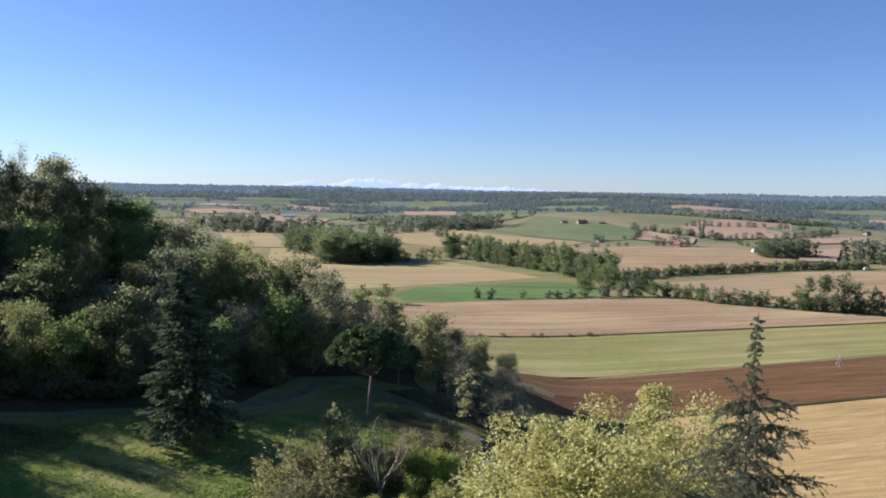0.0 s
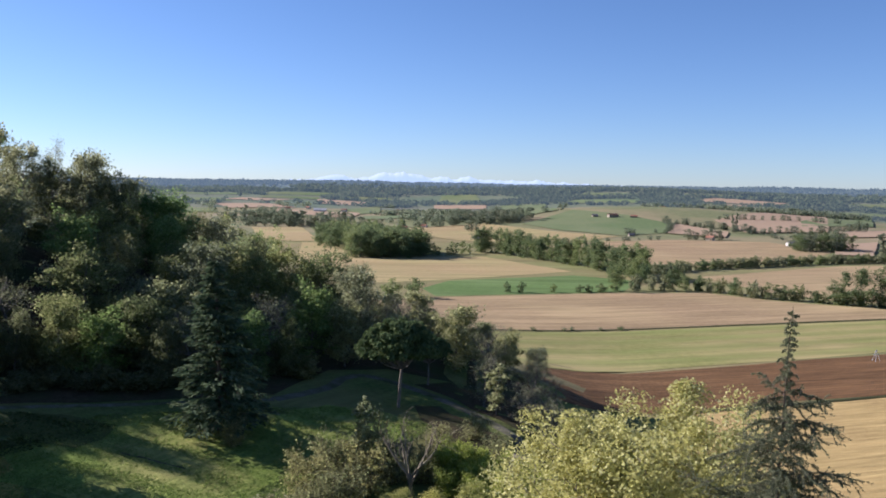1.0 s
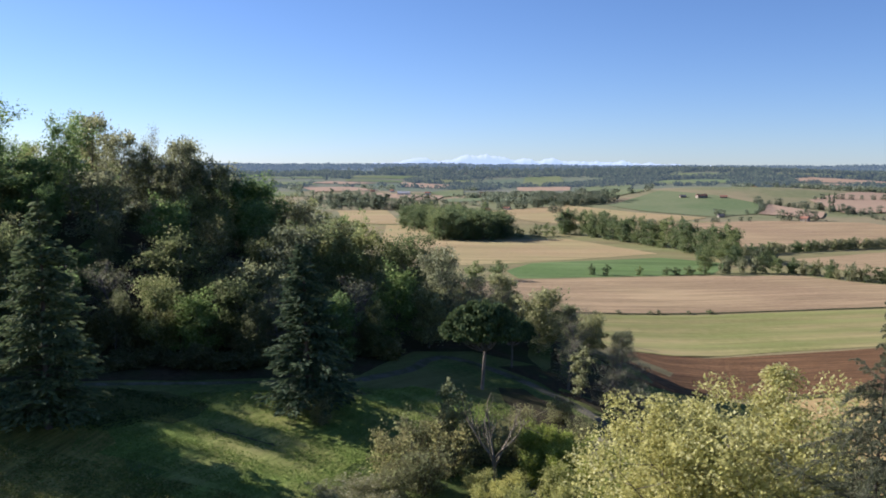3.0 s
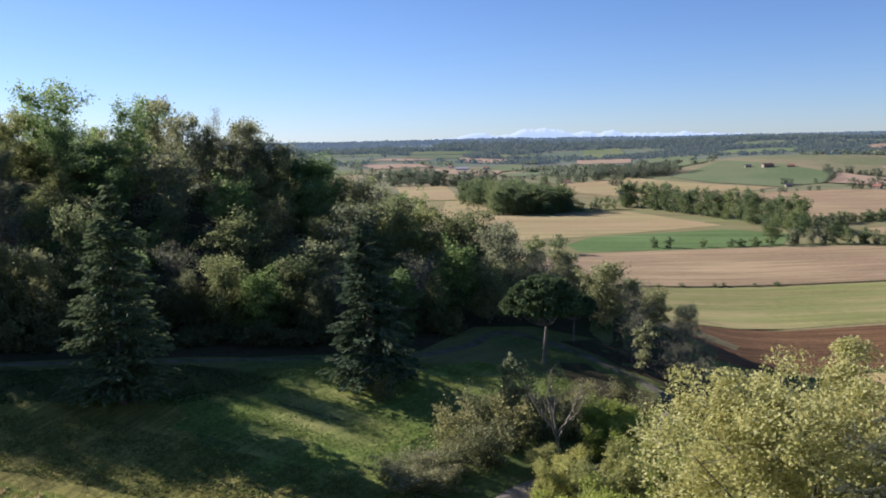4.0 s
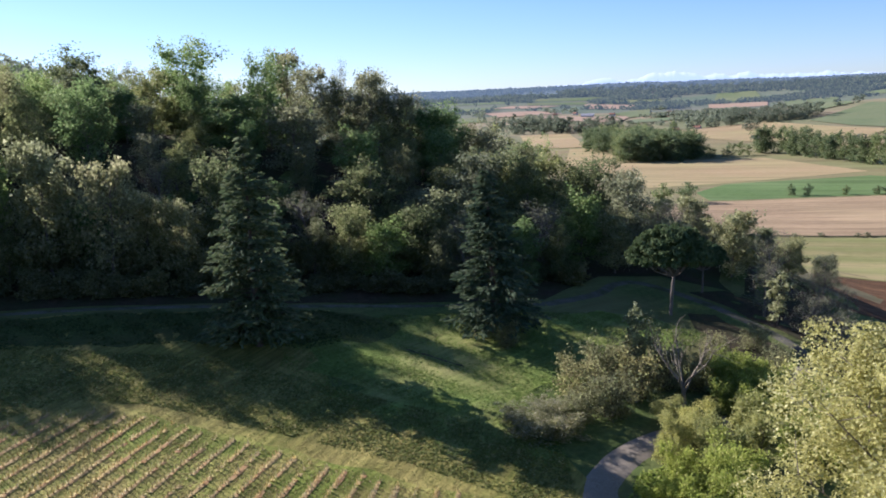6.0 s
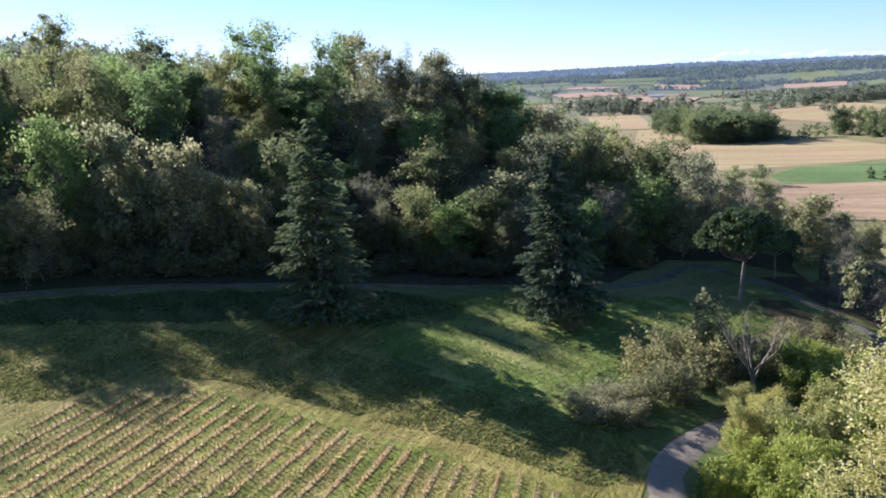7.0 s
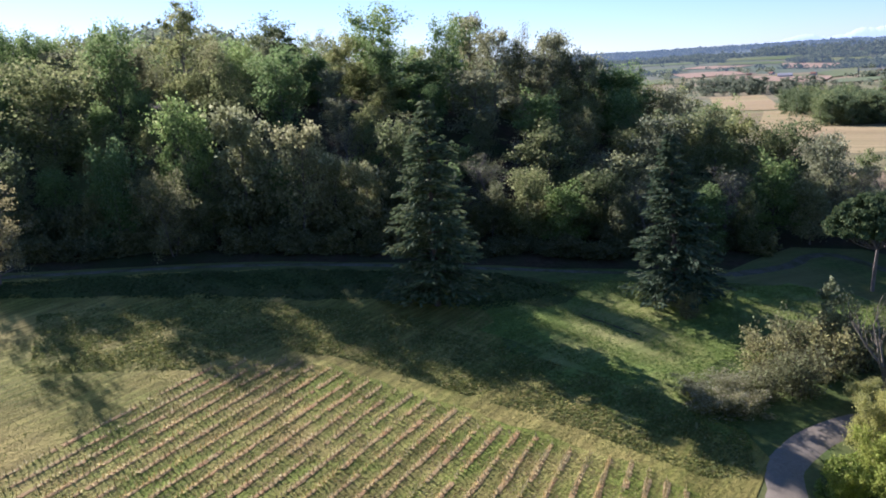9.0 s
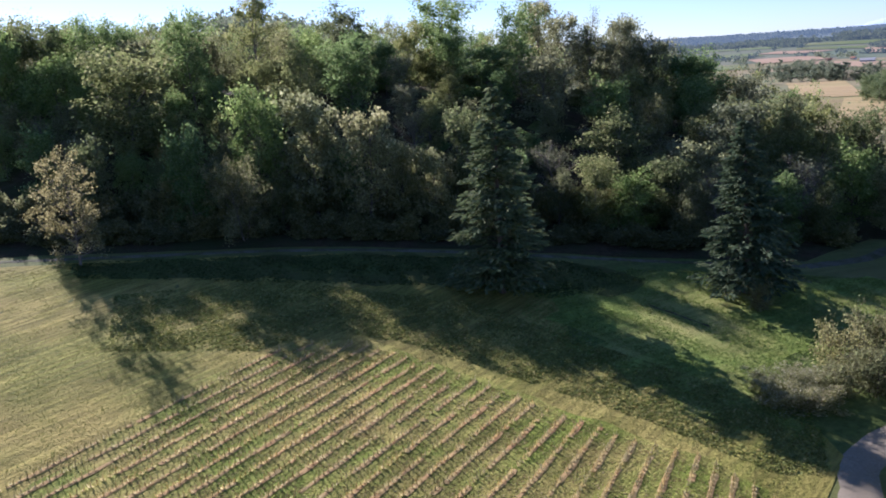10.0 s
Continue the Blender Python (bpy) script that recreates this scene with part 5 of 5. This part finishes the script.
def part(name, bm, material, parent, label="", at=(0, 0, 0)):
    me = bpy.data.meshes.new(name)
    bm.to_mesh(me)
    bm.free()
    me.materials.append(material)
    o = new(name, me)
    o.parent = parent
    o.location = at
    return tagged(o, label)


def house(x, y, long, deep, eaves, turn, wall, roof, label, name="farmhouse", openings=True):
    """A gabled building with roof, chimney, windows and a door."""
    long, deep, eaves = long * 0.62, deep * 0.66, eaves * 0.62
    ob = new(name)
    ob.matrix_world = pose(x, y, float(ground_z(x, y)) - 0.3, 0, 0, turn)
    rise = deep * 0.32
    bm = bmesh.new()
    box(bm, 0, 0, eaves / 2, long, deep, eaves)
    for s in (-1, 1):
        v = [bm.verts.new(p) for p in ((s * long / 2, -deep / 2, eaves), (s * long / 2, deep / 2, eaves), (s * long / 2, 0, eaves + rise), (s * (long / 2 - 0.3), -deep / 2, eaves), (s * (long / 2 - 0.3), deep / 2, eaves), (s * (long / 2 - 0.3), 0, eaves + rise))]
        for f in ((0, 1, 2), (5, 4, 3), (0, 2, 5, 3), (1, 4, 5, 2)):
            bm.faces.new([v[i] for i in f])
    part("wall", bm, wall, ob)
    bm = bmesh.new()
    o, t = 0.5, 0.25
    prof = [(-deep / 2 - o, eaves - o * 0.64), (0, eaves + rise), (deep / 2 + o, eaves - o * 0.64), (deep / 2 + o, eaves - o * 0.64 + t), (0, eaves + rise + t), (-deep / 2 - o, eaves - o * 0.64 + t)]
    a = [bm.verts.new((-long / 2 - o, py, pz)) for py, pz in prof]
    b = [bm.verts.new((long / 2 + o, py, pz)) for py, pz in prof]
    for i in range(6):
        k = (i + 1) % 6
        bm.faces.new((a[i], a[k], b[k], b[i]))
    for e in (a, b):
        bm.faces.new((e[0], e[1], e[4], e[5]))
        bm.faces.new((e[1], e[2], e[3], e[4]))
    part("roof", bm, roof, ob)
    if openings:
        bm = bmesh.new()
        box(bm, long * 0.3, 0, eaves + rise + 0.5, 0.9, 0.7, 1.8)
        part("chimney", bm, wall, ob)
        for s in (-1, 1):
            for k in range(max(2, int(long / 4))):
                px = -long / 2 + (k + 0.5) * long / max(2, int(long / 4))
                bm = bmesh.new()
                if k == 1:
                    box(bm, px, s * deep / 2, 0.95, 0.9, 0.12, 1.9)
                    part("door", bm, M["door"], ob)
                else:
                    box(bm, px, s * deep / 2, eaves * 0.55, 0.9, 0.12, 1.0)
                    part("window", bm, M["glass"], ob)
    return tagged(ob, label, "house" if openings else "barn")


house(248, 895, 12, 9, 5.5, -40, M["render"], M["tile"], "cream farmhouse with tiled roof among trees")
house(188, 1152, 22, 10, 5.5, 20, M["render"], M["tile"], "long farmhouse on a green rise")
house(215, 1146, 14, 8, 4, -10, M["render"], M["tile"], "low farm building on a green rise", "barn", False)
house(165, 1160, 12, 8, 4, 10, M["render"], M["slate"], "small barn on a green rise", "barn", False)
house(175, 944, 10, 7, 3.5, 15, M["render"], M["slate"], "dark-roofed shed at the field edge", "barn", False)
house(312, 830, 26, 12, 4.5, 8, M["white"], M["slate"], "long white farm shed", "barn", False)
house(352, 862, 16, 9, 5.5, -15, M["render"], M["tile"], "farmhouse with red-brown roof", "farmhouse")
house(370, 880, 20, 10, 4, 5, M["white"], M["tile"], "pale barn beside a farmhouse", "barn", False)
house(-84, 1020, 14, 9, 5, 10, M["render"], M["tile"], "farmhouse half hidden by trees")
house(-62, 1060, 12, 8, 4, -20, M["white"], M["tile"], "small white farm building", "barn", False)
house(5, 860, 18, 9, 3, 12, M["render"], M["slate"], "low dark-roofed farm shed", "barn", False)
house(22, 868, 10, 8, 3.5, -20, M["render"], M["slate"], "small farm shed among bushes", "barn", False)
house(-262, 1440, 34, 14, 6, 5, M["white"], M["white"], "long white farm building far off", "barn", False)
house(-225, 1470, 14, 10, 5, -10, M["white"], M["tile"], "white house in the far village")
house(-330, 1500, 12, 9, 5, 15, M["render"], M["tile"], "house in the far village")
house(-300, 1530, 12, 9, 5, -25, M["white"], M["tile"], "white house in the far village")
house(-130, 1480, 16, 9, 5, 12, M["white"], M["tile"], "white farmhouse on the plain")
house(330, 1500, 14, 9, 6, -15, M["white"], M["tile"], "white house on the far slope")
house(420, 1750, 14, 9, 6, 20, M["white"], M["tile"], "white house on the far slope")
house(600, 1500, 14, 9, 6, 0, M["white"], M["tile"], "white house on the far slope")
house(700, 1300, 16, 9, 6, 30, M["white"], M["tile"], "white house on the far slope")
house(560, 1120, 14, 9, 5, 30, M["render"], M["tile"], "farmhouse on the valley edge")


def white_van():
    """A parked van on the valley road."""
    ob = new("van")
    ob.matrix_world = pose(321, 640, float(ground_z(321, 640)), 0, 0, 20)
    bm = bmesh.new()
    box(bm, 0, 0, 1.25, 5.0, 1.9, 1.7)
    bmesh.ops.bevel(bm, geom=bm.edges[:], offset=0.25, segments=2, affect="EDGES")
    body = part("body", bm, M["white"], ob)
    bm = bmesh.new()
    box(bm, 2.1, 0, 1.6, 0.7, 1.94, 0.6)
    part("windscreen", bm, M["glass"], ob)
    for sx in (-1.6, 1.6):
        for sy in (-0.9, 0.9):
            bm = bmesh.new()
            bmesh.ops.create_cone(bm, cap_ends=True, segments=12, radius1=0.36, radius2=0.36, depth=0.25, matrix=pose(sx, sy, 0.36, 90))
            part("wheel", bm, M["glass"], ob)
    return tagged(ob, "white van parked beside a hedge", "van")


white_van()


def field_mast():
    """Small lattice frame standing on the ploughed field."""
    ob = new("field_mast")
    ob.matrix_world = pose(123, 259, float(ground_z(123, 259)))
    for a in range(3):
        c, s = math.cos(a * 2.1), math.sin(a * 2.1)
        v, f = tubes([(np.array([[c * 1.2, s * 1.2, 0], [c * 0.1, s * 0.1, 3.6]]), np.array([0.09, 0.07]))], 5)
        leg = new("leg", mesh_of("leg", v, f, [M["metal"]]))
        leg.parent = ob
    v, f = tubes([(np.array([[-1.4, 0, 2.2], [1.4, 0, 2.3]]), np.array([0.07, 0.07]))], 5)
    bar = new("crossbar", mesh_of("crossbar", v, f, [M["metal"]]))
    bar.parent = ob
    return tagged(ob, "small grey metal frame on the ploughed soil", "mast")


field_mast()


# ---- snowy mountains behind everything ----
def mountains():
    m, n, l, p = shader("hazy_snow_glow", 1.0)
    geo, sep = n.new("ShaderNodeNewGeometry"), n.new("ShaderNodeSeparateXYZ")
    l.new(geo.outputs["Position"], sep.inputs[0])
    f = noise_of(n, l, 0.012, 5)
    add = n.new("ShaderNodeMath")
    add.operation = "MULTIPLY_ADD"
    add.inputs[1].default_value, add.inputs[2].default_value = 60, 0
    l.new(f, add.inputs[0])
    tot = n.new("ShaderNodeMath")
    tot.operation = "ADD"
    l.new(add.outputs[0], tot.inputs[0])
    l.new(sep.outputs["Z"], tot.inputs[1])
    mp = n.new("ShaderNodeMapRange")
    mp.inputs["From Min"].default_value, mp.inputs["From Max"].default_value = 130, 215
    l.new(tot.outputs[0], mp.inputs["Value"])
    # haze at the foot and daylight on the snow are painted as emission
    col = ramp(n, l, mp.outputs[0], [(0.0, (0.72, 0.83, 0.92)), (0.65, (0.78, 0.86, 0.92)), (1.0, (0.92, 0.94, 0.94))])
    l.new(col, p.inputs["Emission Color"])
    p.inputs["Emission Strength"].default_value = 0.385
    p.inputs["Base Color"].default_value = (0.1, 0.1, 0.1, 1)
    az = np.radians(np.arange(-16, 26, 0.12))
    D = 4680
    peak = np.interp(np.degrees(az), [-16, -8, -3, 0, 3, 6, 8, 11, 16, 26], [60, 82, 100, 114, 120, 136, 113, 90, 78, 60])
    r = np.random.RandomState(8)
    jag = np.convolve(r.uniform(-1, 1, len(az) + 12), np.ones(9) / 9, "same")[6:-6] * 34 + r.uniform(-2, 2, len(az))
    verts, faces = [], []
    for i, a in enumerate(az):
        x, y = -D * math.sin(a), D * math.cos(a)
        verts += [(x * 0.985, y * 0.985, 40), (x * 0.995, y * 0.995, (peak[i] + jag[i]) * 0.8), (x, y, peak[i] + jag[i]), (x * 1.01, y * 1.01, 40)]
        if i:
            b = (i - 1) * 4
            faces += [(b + k, b + k + 1, b + 5 + k, b + 4 + k) for k in range(3)]
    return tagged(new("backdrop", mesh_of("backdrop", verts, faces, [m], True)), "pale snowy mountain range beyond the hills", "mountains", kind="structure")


mountains()
